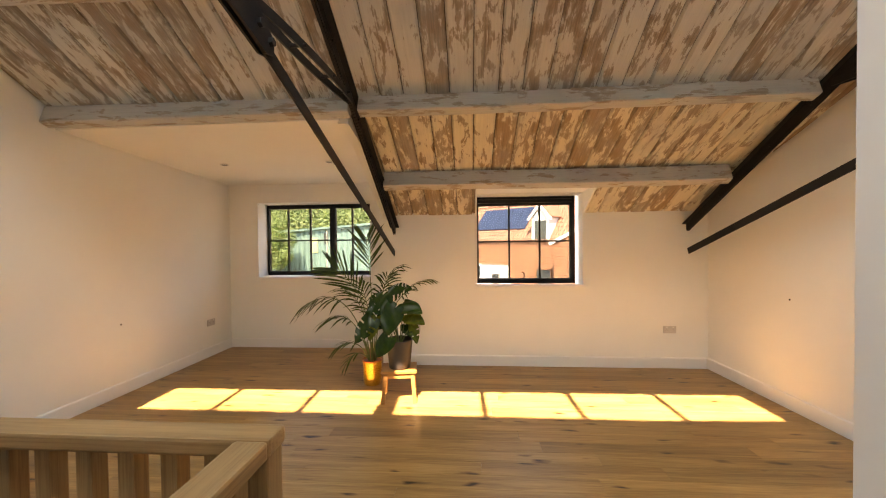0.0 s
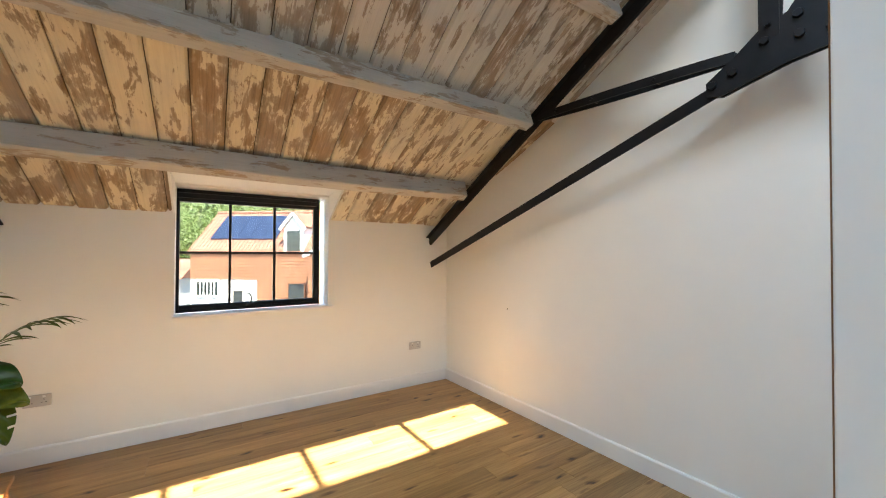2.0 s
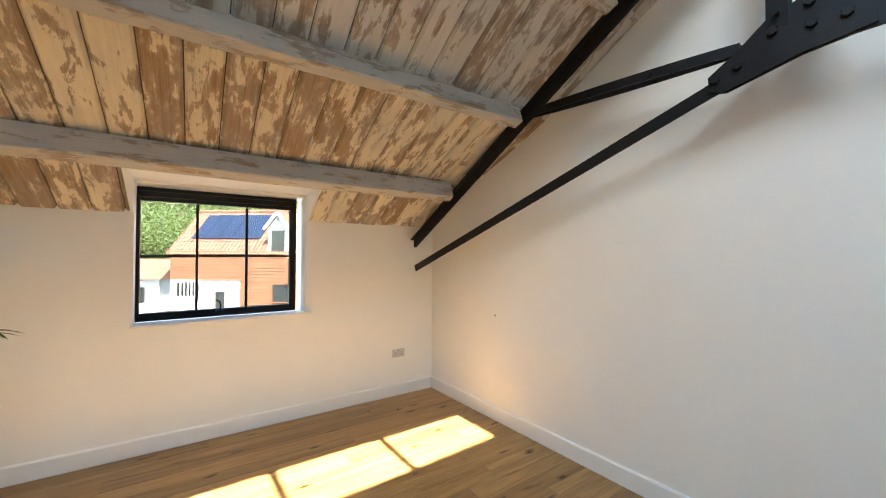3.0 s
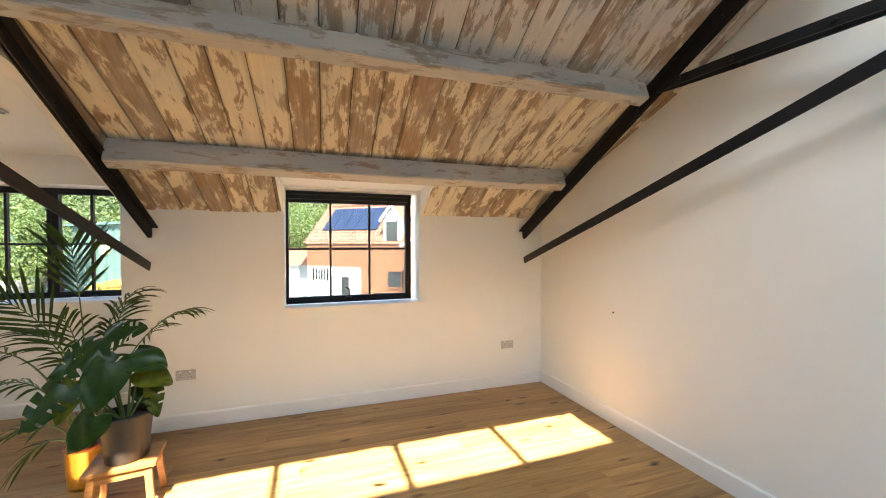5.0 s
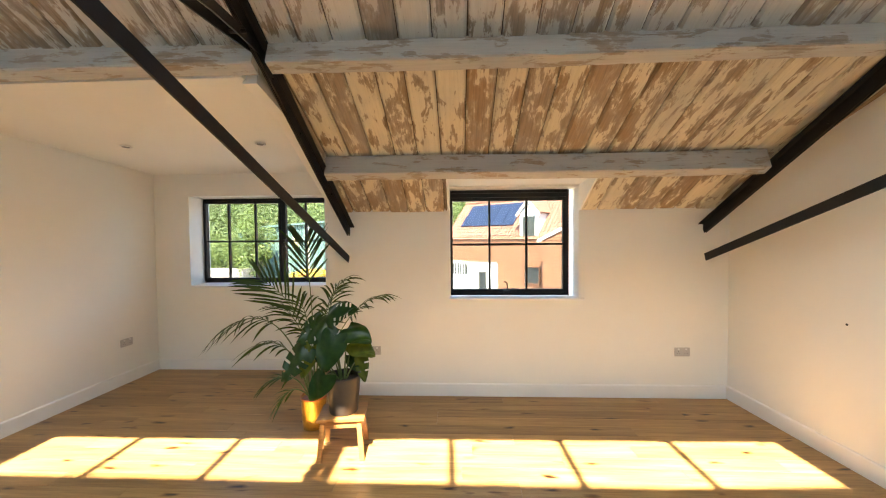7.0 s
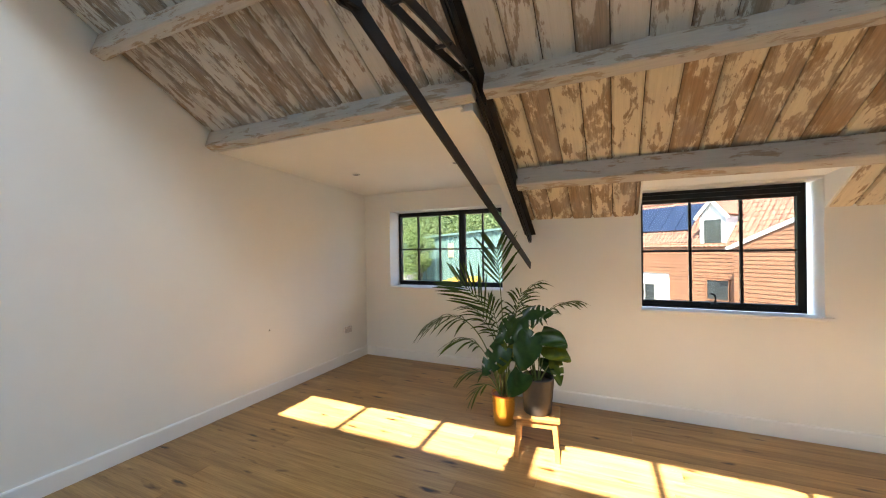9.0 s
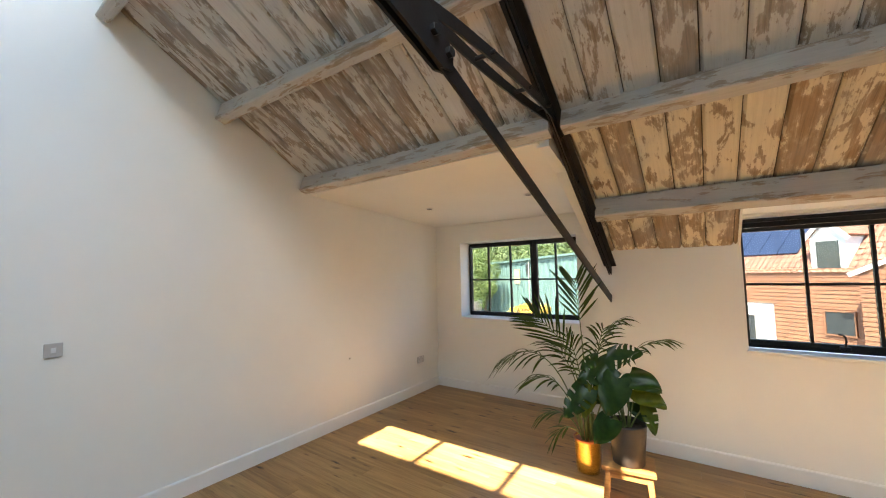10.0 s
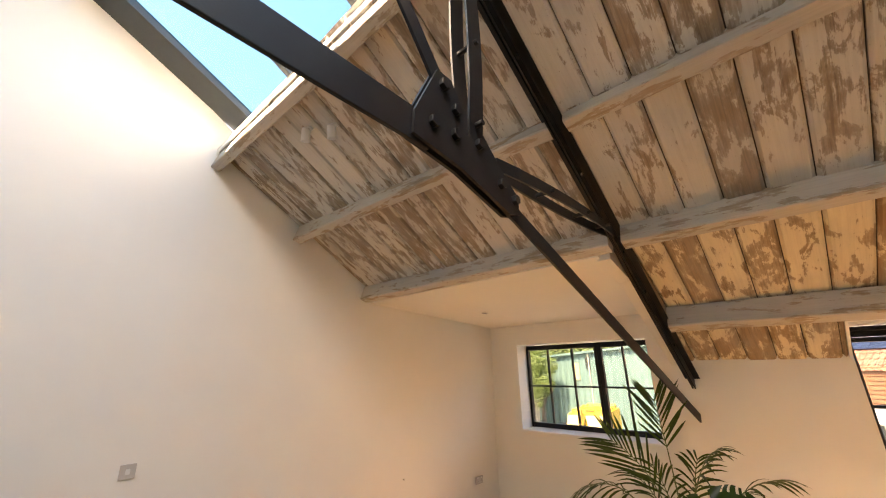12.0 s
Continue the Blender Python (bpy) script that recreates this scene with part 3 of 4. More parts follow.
# ---- windows ----
def window(name, x0, x1, z0, z1, y, casements, transom, label, sillx, silly):
    w = thing(name, label, "window", "", "structure")
    bm = bmesh.new()
    f, d = 0.032, 0.07
    box((x0, y - d / 2, z0), (x0 + f, y + d / 2, z1), 0.003, bm)
    box((x1 - f, y - d / 2, z0), (x1, y + d / 2, z1), 0.003, bm)
    box((x0 + f, y - d / 2, z0), (x1 - f, y + d / 2, z0 + f), 0.003, bm)
    box((x0 + f, y - d / 2, z1 - f), (x1 - f, y + d / 2, z1), 0.003, bm)
    part("window_frame", bm, FRAME, w, "black painted metal frame")
    for a, b, c, e, bars in casements:
        s = 0.034
        bm = bmesh.new()
        yy = y - 0.022
        for lo, hi in (((a, c), (a + s, e)), ((b - s, c), (b, e)), ((a + s, c), (b - s, c + s)), ((a + s, e - s), (b - s, e))):
            box((lo[0], yy - 0.03, lo[1]), (hi[0], yy + 0.03, hi[1]), 0.004, bm)
        cas = part("casement", bm, FRAME, w)
        xs = [a + s, *bars, b - s]
        for bx in bars:
            part("glazing_bar", box((bx - 0.011, yy - 0.018, c + s), (bx + 0.011, yy + 0.018, e - s), 0.003), FRAME, cas)
        for l, r in zip(xs, xs[1:]):
            l2, r2 = l + (0.012 if l in bars else 0), r - (0.012 if r in bars else 0)
            part("glazing_bar", box((l2, yy - 0.017, transom - 0.011), (r2, yy + 0.017, transom + 0.011), 0.003), FRAME, cas)
            for lo, hi in ((c + s, transom - 0.011), (transom + 0.011, e - s)):
                g = part("pane", box((l2, yy - 0.003, lo), (r2, yy + 0.003, hi)), GLASS, cas)
                g.visible_shadow = False
    part("window_sill", box((sillx[0], silly, z0 - 0.028), (sillx[1], y - d / 2 - 0.003, z0 - 0.004), 0.005), TRIM, w, "white painted sill board")
    return w


win2 = window("window_2", -2.750, -1.494, 1.000, 2.092, 0.175, [(-2.722, -1.524, 1.032, 2.012, (-2.306, -1.927))], 1.530, "black steel-look six-pane window, closed", (-2.725, -1.385), -0.035)
part("head_rail", box((-2.715, 0.14, 2.016), (-1.522, 0.20, 2.058), 0.004), FRAME, win2)
hb = bmesh.new()
box((-2.165, 0.085, 1.030), (-2.105, 0.12, 1.058), 0.006, hb)
tube([(-2.135, 0.10, 1.05), (-2.128, 0.095, 1.10), (-2.135, 0.085, 1.135), (-2.155, 0.075, 1.15), (-2.17, 0.07, 1.148)], 0.007, hb)
part("handle", hb, FRAME, win2, "black cranked casement handle")
win1 = window("window_1", -5.955, -4.235, 1.045, 2.128, 0.985, [(-5.925, -4.90, 1.075, 2.098, (-5.597, -5.244)), (-4.875, -4.262, 1.075, 2.098, (-4.585,))], 1.578, "wide black steel-look window with ten panes, closed", (-5.93, -4.23), YA - 0.02)
part("mullion", box((-4.898, 0.94, 1.078), (-4.877, 1.02, 2.095), 0.003), FRAME, win1)
hb = bmesh.new()
box((-4.862, 0.905, 1.50), (-4.842, 0.935, 1.60), 0.005, hb)
tube([(-4.852, 0.915, 1.56), (-4.852, 0.885, 1.56), (-4.852, 0.875, 1.50), (-4.852, 0.878, 1.43)], 0.008, hb)
part("handle", hb, FRAME, win1)

# ---- skirting ----
def skirting(name, lo, hi, along):
    prof = [(0, 0), (0.018, 0), (0.018, 0.118), (0.012, 0.128), (0, 0.128)]
    if along == "x":
        x0, x1, y, s = lo, hi[0], hi[1], hi[2]
        bm = prism([(y + s * a, z) for a, z in prof], "x", x0, x1)
    else:
        y0, y1, x, s = lo, hi[0], hi[1], hi[2]
        bm = prism([(x + s * a, z) for a, z in prof], "y", y0, y1)
    return structure(name, bm, TRIM, "white painted skirting board with a rounded top edge", "skirting board")


skirting("baseboard", XA - 0.018, (XR - 0.02, 0.0, -1), "x")
skirting("baseboard.001", XL + 0.02, (XA - 0.02, YA, -1), "x")
skirting("baseboard.002", YB, (YA, XL, 1), "y")
skirting("baseboard.003", YB, (0.0, XR + 0.004, -1), "y").matrix_world = pose(0, 0, 0, 0, 0, SPLAY)
skirting("baseboard.004", 0.0, (YA - 0.02, XA, -1), "y")


# ---- electrical plates ----
def socket(m):
    s = thing("double_socket", "white double wall socket above the skirting", "socket", "wall sockets", at=m)
    part("faceplate", box((-0.073, -0.012, -0.043), (0.073, 0, 0.043), 0.004), PLASTIC, s)
    for sx in (-0.036, 0.036):
        part("rocker", box((sx - 0.006 + (0.02 if sx > 0 else -0.02) * 0 - 0.002, -0.0165, 0.020), (sx + 0.008, -0.012, 0.036), 0.002), CHROME, s)
        for dx, dz, w, h in ((0, 0.008, 0.004, 0.009), (-0.011, -0.014, 0.007, 0.004), (0.011, -0.014, 0.007, 0.004)):
            part("pin_slot", box((sx + dx - w / 2, -0.0128, dz - h / 2), (sx + dx + w / 2, -0.0121, dz + h / 2)), SLOT, s)
    return s


sock = socket(pose(-0.437, 0, 0.46))
copy_thing(sock, pose(-3.50, 0, 0.46))
copy_thing(sock, pose(XL, 0.25, 0.46, 0, 0, 90))
sw = thing("light_switch", "pale grey single light switch on the gable wall", "light switch", at=pose(XL, -3.44, 1.235, 0, 0, 90))
part("faceplate", box((-0.043, -0.011, -0.043), (0.043, 0, 0.043), 0.004), PLASTIC, sw)
part("rocker", box((-0.012, -0.016, -0.016), (0.012, -0.011, 0.016), 0.003), CHROME, sw)

# ---- recessed downlights and spotlights ----
def downlight(x, y):
    z = 2.524 - (y + 1.70) * 0.0565
    d = thing("downlight", "small round white recessed downlight, switched off", "ceiling light", "recess downlights", at=pose(x, y, z, -2.8))
    part("bezel", lathe([(0.034, -0.002), (0.044, -0.006), (0.046, -0.001), (0.046, 0.004), (0.030, 0.004)], 28), CHROME, d, smooth=True)
    # grey colour on the lamp face paints in the shade inside the bezel
    part("lamp", lathe([(0.001, -0.003), (0.031, -0.003), (0.031, 0.003), (0.001, 0.003)], 20), SHADED_GREY, d)


downlight(-5.64, -0.45)
downlight(-4.39, -0.45)


def spot(x, y, yaw):
    z = roof_z(y)
    s = thing("spotlight", "small white cylindrical ceiling spotlight, switched off", "spotlight", "ceiling spotlights", at=pose(x, y, z))
    part("base", lathe([(0.03, -0.02), (0.034, -0.018), (0.034, 0.006), (0.03, 0.006)], 20, m=pose(0, 0, 0, 29.7)), CHROME, s)
    part("arm", tube([(0, 0, -0.015), (0.0, -0.02, -0.06), (0.012, -0.03, -0.075)], 0.007), CHROME, s)
    part("shade", lathe([(0.024, -0.125), (0.031, -0.125), (0.031, -0.04), (0.027, -0.032), (0.001, -0.032)], 24, m=pose(0.03, -0.035, 0, 12, 8, yaw)), CHROME, s, smooth=True)


spot(-5.05, -2.95, 0)
spot(-5.26, -3.02, 30)

# ---- oak balustrade round the stair ----
bal = thing("balustrade", "oak stair balustrade with square spindles and a moulded handrail", "balustrade")
RZ = 1.05
RX, RY, RE = -3.335, -3.655, -4.12


def rail(a, b, name, w=0.085):
    return part(name, bar(a, b, w, 0.046, up=(0, 0, 1), bevel=0.009), RAIL_OAK if a[1] == b[1] else RAIL_OAK_Y, bal)


for z, nm, w in ((RZ - 0.023, "handrail", 0.085), (0.06, "bottom_rail", 0.06)):
    rail((RX + 0.042, RY, z), (RE - 0.042, RY, z), nm, w)
    rail((RX, RY - 0.0435, z), (RX, -5.9, z), nm, w)
    rail((RE, RY - 0.0435, z), (RE, -5.9, z), nm, w)
for x, y in ((RX, RY), (RE, RY), (RX, -5.94), (RE, -5.94)):
    part("newel_post", box((x - 0.035, y - 0.035, 0), (x + 0.035, y + 0.035, RZ - 0.047), 0.004), RAIL_OAK_Z, bal)
sp = mesh_of("spindle", box((-0.0225, -0.0225, 0.085), (0.0225, 0.0225, RZ - 0.046), 0.003), RAIL_OAK_Z)
for i in range(6):
    o = new("spindle", sp)
    o.parent, o.location = bal, (RX - 0.117 - i * 0.1165, RY, 0)
for i in range(18):
    for x in (RX, RE):
        o = new("spindle", sp)
        o.parent, o.location = bal, (x, RY - 0.117 - i * 0.1165, 0)

for m in (pose(XL + 0.001, -1.05, 0.72, 0, 90), pose(0.05, -1.05, 0.98, 0, -90)):
    tagged(part("wall_plug", lathe([(0.002, -0.001), (0.008, -0.001), (0.008, 0.002), (0.002, 0.003)], 10, m=m), SLOT), "tiny dark screw plug sunk into white plaster", "wall plug")


# ---- stool ----
stool = thing("step_stool", "small warm-brown wooden stool with splayed legs", "stool", at=pose(-3.505, -0.985, 0, 0, 0, 8))
SH = 0.305
part("seat", box((-0.17, -0.135, SH - 0.027), (0.17, 0.135, SH), 0.006), STOOL_OAK, stool)
for sx in (-1, 1):
    for sy in (-1, 1):
        part("leg", bar((sx * 0.152, sy * 0.142, 0.0), (sx * 0.128, sy * 0.105, SH - 0.026), 0.036, 0.028, up=(0, 1, 0), bevel=0.003), STOOL_OAK, stool)
for sy in (-1, 1):
    part("apron", box((-0.118, sy * 0.110 - 0.009, SH - 0.075), (0.118, sy * 0.110 + 0.009, SH - 0.027), 0.002), STOOL_OAK, stool)
for sx in (-1, 1):
    part("apron", box((sx * 0.134 - 0.009, -0.09, SH - 0.075), (sx * 0.134 + 0.009, 0.09, SH - 0.027), 0.002), STOOL_OAK, stool)


# ---- plants ----
def curve_points(p0, p1, p2, n):
    p0, p1, p2 = Vector(p0), Vector(p1), Vector(p2)
    return [(1 - t) ** 2 * p0 + 2 * t * (1 - t) * p1 + t * t * p2 for t in [i / n for i in range(n + 1)]]


def frond(parent, p0, p1, p2, leaves, length, start=0.4, seed=0, droop=0.35, side=None):
    """A feather palm leaf: a tapered stem and two rows of folded, pointed leaflets."""
    r = random.Random(seed)
    pts = curve_points(p0, p1, p2, 24)
    stem = bmesh.new()
    tube(pts, [0.0065 * (1 - 0.8 * i / 24) + 0.0008 for i in range(25)], stem, 6)
    fr = part("frond", stem, PALMSTEM, parent)
    leaves = max(5, round(leaves * 0.82))
    for k in range(leaves):
        f = start + (1 - start) * (k + 0.5) / leaves
        i = min(23, int(f * 24))
        p = pts[i].lerp(pts[i + 1], f * 24 - i)
        d = (pts[i + 1] - pts[i]).normalized()
        s = Vector(side) if side else d.cross(Vector((0, 0, 1)))
        s = (s - d * s.dot(d)).normalized()
        g = (k + 0.5) / leaves
        ln = length * (0.55 + 0.75 * math.sin(math.pi * (0.12 + 0.80 * g))) * r.uniform(0.8, 1.12) * 1.05
        for sgn in (-1, 1):
            fwd = (0.55 if droop > 0.2 else 1.1) + 0.9 * g
            dr = (s * sgn + d * fwd + Vector((r.uniform(-.22, .22), r.uniform(-.22, .22), r.uniform(-.15, .22)))).normalized()
            wid = 0.0088 * r.uniform(0.85, 1.15)
            nr = dr.cross(d * sgn).normalized()
            across = (d - dr * d.dot(dr)).normalized()
            bm = bmesh.new()
            last = None
            for q in range(6):
                u = q / 5
                c = p + dr * ln * u + Vector((0, 0, -1)) * ln * droop * u * u
                ww = wid * (0.35 + 3.0 * u * (1 - u)) * (1 if u < 0.99 else 0.05)
                row = [bm.verts.new(c - across * ww + nr * ww * 0.35), bm.verts.new(c), bm.verts.new(c + across * ww + nr * ww * 0.35)]
                if last:
                    bm.faces.new((last[0], last[1], row[1], row[0]))
                    bm.faces.new((last[1], last[2], row[2], row[1]))
                last = row
            part("leaflet", bm, PALM, fr, smooth=True)
    return fr


palm = thing("palm_plant", "tall feathery green palm growing in a gold pot", "potted plant")
PX, PY = -3.87, -0.64
pot = part("pot", lathe([(0.080, 0.0), (0.094, 0.006), (0.099, 0.10), (0.105, 0.250), (0.108, 0.262), (0.104, 0.268), (0.098, 0.262), (0.094, 0.225), (0.001, 0.225)], 48, m=pose(PX, PY, 0)), GOLD, palm, "glazed gold pot", True)
part("lip", lathe([(0.1055, 0.255), (0.1105, 0.258), (0.1105, 0.272), (0.1055, 0.274), (0.1, 0.270), (0.1, 0.256)], 48, m=pose(PX, PY, 0)), COPPER, pot, "reddish copper rim")
part("soil", lathe([(0.094, 0.226), (0.05, 0.235), (0.001, 0.238)], 24, m=pose(PX, PY, 0)), SOIL, palm)
base = Vector((PX, PY, 0.23))
FRONDS = (   # foot, bend, tip, leaflets, leaflet length, bare share of the stem, droop, plane
    ((0.00, 0.02, 0), (0.02, 0.00, 0.80), (-0.04, -0.04, 1.36), 11, 0.25, 0.70, 0.06, (1, 0.15, 0.1)),
    ((-0.01, 0.0, 0), (0.00, 0.00, 0.82), (-0.40, -0.08, 1.04), 13, 0.29, 0.52, 0.12, (0.55, 0.25, 0.8)),
    ((-0.02, 0.0, 0), (-0.22, -0.03, 0.98), (-0.72, -0.12, 0.62), 13, 0.25, 0.52, 0.50, None),
    ((-0.02, -0.02, 0), (-0.14, -0.06, 0.62), (-0.42, -0.12, 0.50), 10, 0.22, 0.50, 0.45, None),
    ((0.02, 0.0, 0), (0.04, -0.02, 0.84), (0.30, -0.04, 1.04), 11, 0.24, 0.55, 0.50, None),
    ((0.03, 0.02, 0), (0.20, 0.04, 0.80), (0.60, 0.00, 0.90), 12, 0.20, 0.58, 0.40, None),
    ((-0.02, -0.03, 0), (-0.10, -0.08, 0.34), (-0.34, -0.15, 0.20), 9, 0.17, 0.50, 0.40, None),
    ((0.0, -0.03, 0), (-0.10, -0.12, 0.24), (-0.22, -0.18, 0.06), 6, 0.15, 0.50, 0.30, None),
    ((0.0, 0.03, 0), (-0.02, 0.08, 0.62), (-0.18, 0.14, 0.86), 12, 0.24, 0.46, 0.35, None),
    ((0.0, 0.0, 0), (-0.05, 0.06, 0.66), (-0.34, 0.12, 0.78), 11, 0.22, 0.50, 0.40, None),
    ((0.02, 0.03, 0), (0.05, 0.14, 0.70), (0.12, 0.26, 0.92), 12, 0.22, 0.45, 0.40, None),
)
for i, (a, b, c, n, ln, st, dr, sd) in enumerate(FRONDS):
    frond(palm, base + Vector(a), base + Vector(b), base + Vector(c), n, ln, st, i, dr, sd)
bm = bmesh.new()
for k in range(9):
    a = k * 0.7
    q = base + Vector((0.035 * math.cos(a), 0.035 * math.sin(a), -0.02))
    tube([q, q + Vector((0.01 * math.cos(a), 0.01 * math.sin(a), 0.12)), q + Vector((0.03 * math.cos(a), 0.03 * math.sin(a), 0.26))], [0.009, 0.007, 0.004], bm, 6)
part("stems", bm, PALMSTEM, palm)


def big_leaf(parent, foot, joint, tip, width, cuts=3, mat=None, seed=0, lie=None):
    """A heart-shaped leathery leaf on its stalk, with slits cut into its margin."""
    r = random.Random(seed)
    foot, joint, tip = Vector(foot), Vector(joint), Vector(tip)
    midp = foot.lerp(joint, 0.55) + Vector((0, 0, 0.05))
    st = bmesh.new()
    tube(curve_points(foot, midp, joint, 10), [0.006 - 0.0003 * i for i in range(11)], st, 6)
    stalk = part("stalk", st, PALMSTEM, parent)
    d = (tip - joint)
    L = d.length
    d.normalize()
    up = Vector(lie) if lie else Vector((0, -0.6, 0.8))
    s = d.cross(up).normalized()
    n = s.cross(d).normalized()
    bm = bmesh.new()
    rows, N, M = [], 18, 5
    for i in range(N + 1):
        u = i / N
        w = width * (math.sin(math.pi * min(1, (u + 0.10) ** 0.62 * 0.93)) ** 0.75) if u < 1 else 0.0
        row = []
        for j in range(-M, M + 1):
            v = j / M
            back = -0.16 * L * (1 - u) ** 3 * abs(v) ** 0.8
            c = joint + d * (u * L + back) + s * (w * v) + n * (-0.16 * width * v * v - 0.10 * L * u * u + 0.012 * math.sin(7 * u + 3 * v))
            row.append(bm.verts.new(c))
        rows.append(row)
    slit = {int(N * (0.28 + 0.62 * (k + r.uniform(0, .4)) / max(1, cuts))) for k in range(cuts)}
    slit2 = {int(N * (0.30 + 0.60 * (k + r.uniform(0, .4)) / max(1, cuts))) for k in range(cuts)}
    for i in range(N):
        for j in range(2 * M):
            if (i in slit and j < 3) or (i in slit2 and j >= 2 * M - 3):
                continue
            bm.faces.new((rows[i][j], rows[i][j + 1], rows[i + 1][j + 1], rows[i + 1][j]))
    part("leaf_blade", bm, mat or MONST, stalk, smooth=True)


mon = thing("monstera_plant", "broad-leaved dark green monstera in a grey pot on the stool", "potted plant")
MX, MY, MZ = -3.50, -0.985, 0.3055
part("pot", lathe([(0.098, 0.0), (0.104, 0.004), (0.112, 0.10), (0.128, 0.262), (0.131, 0.272), (0.127, 0.278), (0.121, 0.272), (0.117, 0.235), (0.001, 0.235)], 48, m=pose(MX, MY, MZ)), GREYPOT, mon, "matt dark grey pot", True)
part("soil", lathe([(0.117, 0.236), (0.06, 0.244), (0.001, 0.246)], 24, m=pose(MX, MY, MZ)), SOIL, mon)
mb = Vector((MX, MY, MZ + 0.24))
LEAVES = (   # joint, tip, half width, slits, young, way it faces
    ((-0.107, 0.00, 0.49), (0.115, -0.10, 0.57), 0.105, 4, 0, (0, -0.75, 0.65)),
    ((0.043, -0.02, 0.39), (0.236, -0.12, 0.335), 0.095, 0, 0, (0.1, -0.65, 0.75)),
    ((-0.032, -0.10, 0.36), (-0.096, -0.19, 0.115), 0.108, 0, 0, (0.05, -1, 0.15)),
    ((-0.086, -0.03, 0.43), (-0.31, -0.12, 0.32), 0.105, 3, 0, (0, -0.8, 0.6)),
    ((-0.257, -0.08, 0.255), (-0.40, -0.18, 0.05), 0.100, 3, 0, (-0.15, -0.95, 0.3)),
    ((-0.075, -0.16, 0.09), (-0.186, -0.20, -0.09), 0.085, 0, 0, (0, -0.98, 0.2)),
    ((0.075, 0.0, 0.275), (0.255, -0.10, 0.225), 0.080, 0, 1, (0.2, -0.75, 0.6)),
    ((0.139, -0.02, 0.18), (0.186, -0.10, 0.02), 0.052, 2, 1, (0.2, -0.95, 0.2)),
    ((-0.215, -0.06, 0.26), (-0.268, -0.13, 0.045), 0.062, 1, 1, (0.3, -0.95, 0.2)),
    ((0.054, 0.04, 0.17), (0.118, 0.0, 0.06), 0.062, 0, 0, (0.2, -0.9, 0.4)),
    ((-0.182, 0.05, 0.44), (-0.31, 0.0, 0.38), 0.090, 2, 0, (-0.1, -0.8, 0.6)),
    ((-0.10, 0.0, 0.33), (-0.20, -0.05, 0.14), 0.092, 0, 0, (0, -0.95, 0.3)),
)
for i, (j, t, w, cuts, y, lie) in enumerate(LEAVES):
    big_leaf(mon, mb + Vector((j[0] * 0.15, j[1] * 0.15, 0)), mb + Vector(j), mb + Vector(t), w, cuts, MONSTY if y else MONST, i, lie)

# ---- outdoors ----
GZ = -2.9
bm = bmesh.new()
bmesh.ops.create_grid(bm, x_segments=8, y_segments=8, size=1500, matrix=pose(0, 300, GZ))
structure("ground", bm, GRASS, "pale dusty gravel yard", "ground")
# outer wall under this storey
structure("wall_lower", box((XL - TH, 0.02, GZ), (XR + TH, TH, -0.3)), RENDER, "white rendered wall of the storey below", "wall")

house = thing("house", "brick-red tiled house with cedar boarding, solar panels and a dormer", "house", at=pose(-3.37, 20.4, 0, 0, 0, -39.2))
E0, RB, RH, HL = 1.53, 2.33, 3.90, 12.0
body = prism([(0, GZ), (2 * RB, GZ), (2 * RB, E0), (RB, RH - 0.12), (0, E0)], "x", 0.0, HL)
part("wall", body, RENDER, house, "white rendered wall")
bm = bmesh.new()
z = 0.13
while z < E0 - 0.05:
    prism([(-0.02, z), (-0.06, z), (-0.03, z + 0.18), (-0.02, z + 0.18)], "x", 0.02, HL, bm)
    z += 0.165
z = GZ + 0.3
while z < 0.1:
    prism([(-0.02, z), (-0.06, z), (-0.03, z + 0.18), (-0.02, z + 0.18)], "x", 3.9, HL, bm)
    z += 0.165
tagged(part("cladding", bm, CLAD, house, "red cedar weatherboards"), kind="stuff")
bm = bmesh.new()
SL = math.hypot(RB, RH - E0)
n = int((HL + 0.4) / 0.22)
m = 11
for i in range(n):
    for j in range(m):
        x0 = -0.2 + i * 0.22
        va, vb = -0.12 + (SL + 0.12) * j / m, -0.12 + (SL + 0.12) * (j + 1) / m + 0.03
        q = []
        for v, lift in ((va, 0.045), (vb, 0.01)):
            y, zz = v / SL * RB, E0 + v / SL * (RH - E0)
            q.append([Vector((x0 + dx, y - 0.74 * (lift + dz), zz + 0.66 * (lift + dz))) for dx, dz in ((0, 0.0), (0.05, 0.035), (0.11, 0.045), (0.17, 0.02), (0.225, 0.0))])
        va_, vb_ = [bm.verts.new(p) for p in q[0]], [bm.verts.new(p) for p in q[1]]
        for k in range(4):
            bm.faces.new((va_[k], va_[k + 1], vb_[k + 1], vb_[k]))
prism([(2 * RB + 0.1, E0 - 0.1), (RB, RH), (RB, RH + 0.06), (2 * RB + 0.14, E0 - 0.05)], "x", -0.2, HL, bm)
tagged(part("roof", bm, TILE, house, "orange clay pantile roof"), kind="stuff")
bm = bmesh.new()
tube([(-0.2, RB, RH + 0.05), (HL, RB, RH + 0.05)], 0.12, bm, 8)
part("ridge_tiles", bm, TILE, house)
part("verge_board", bar((-0.2, -0.05, E0 - 0.08), (-0.2, RB, RH - 0.05), 0.2, 0.04, up=(1, 0, 0)), TILE, house)
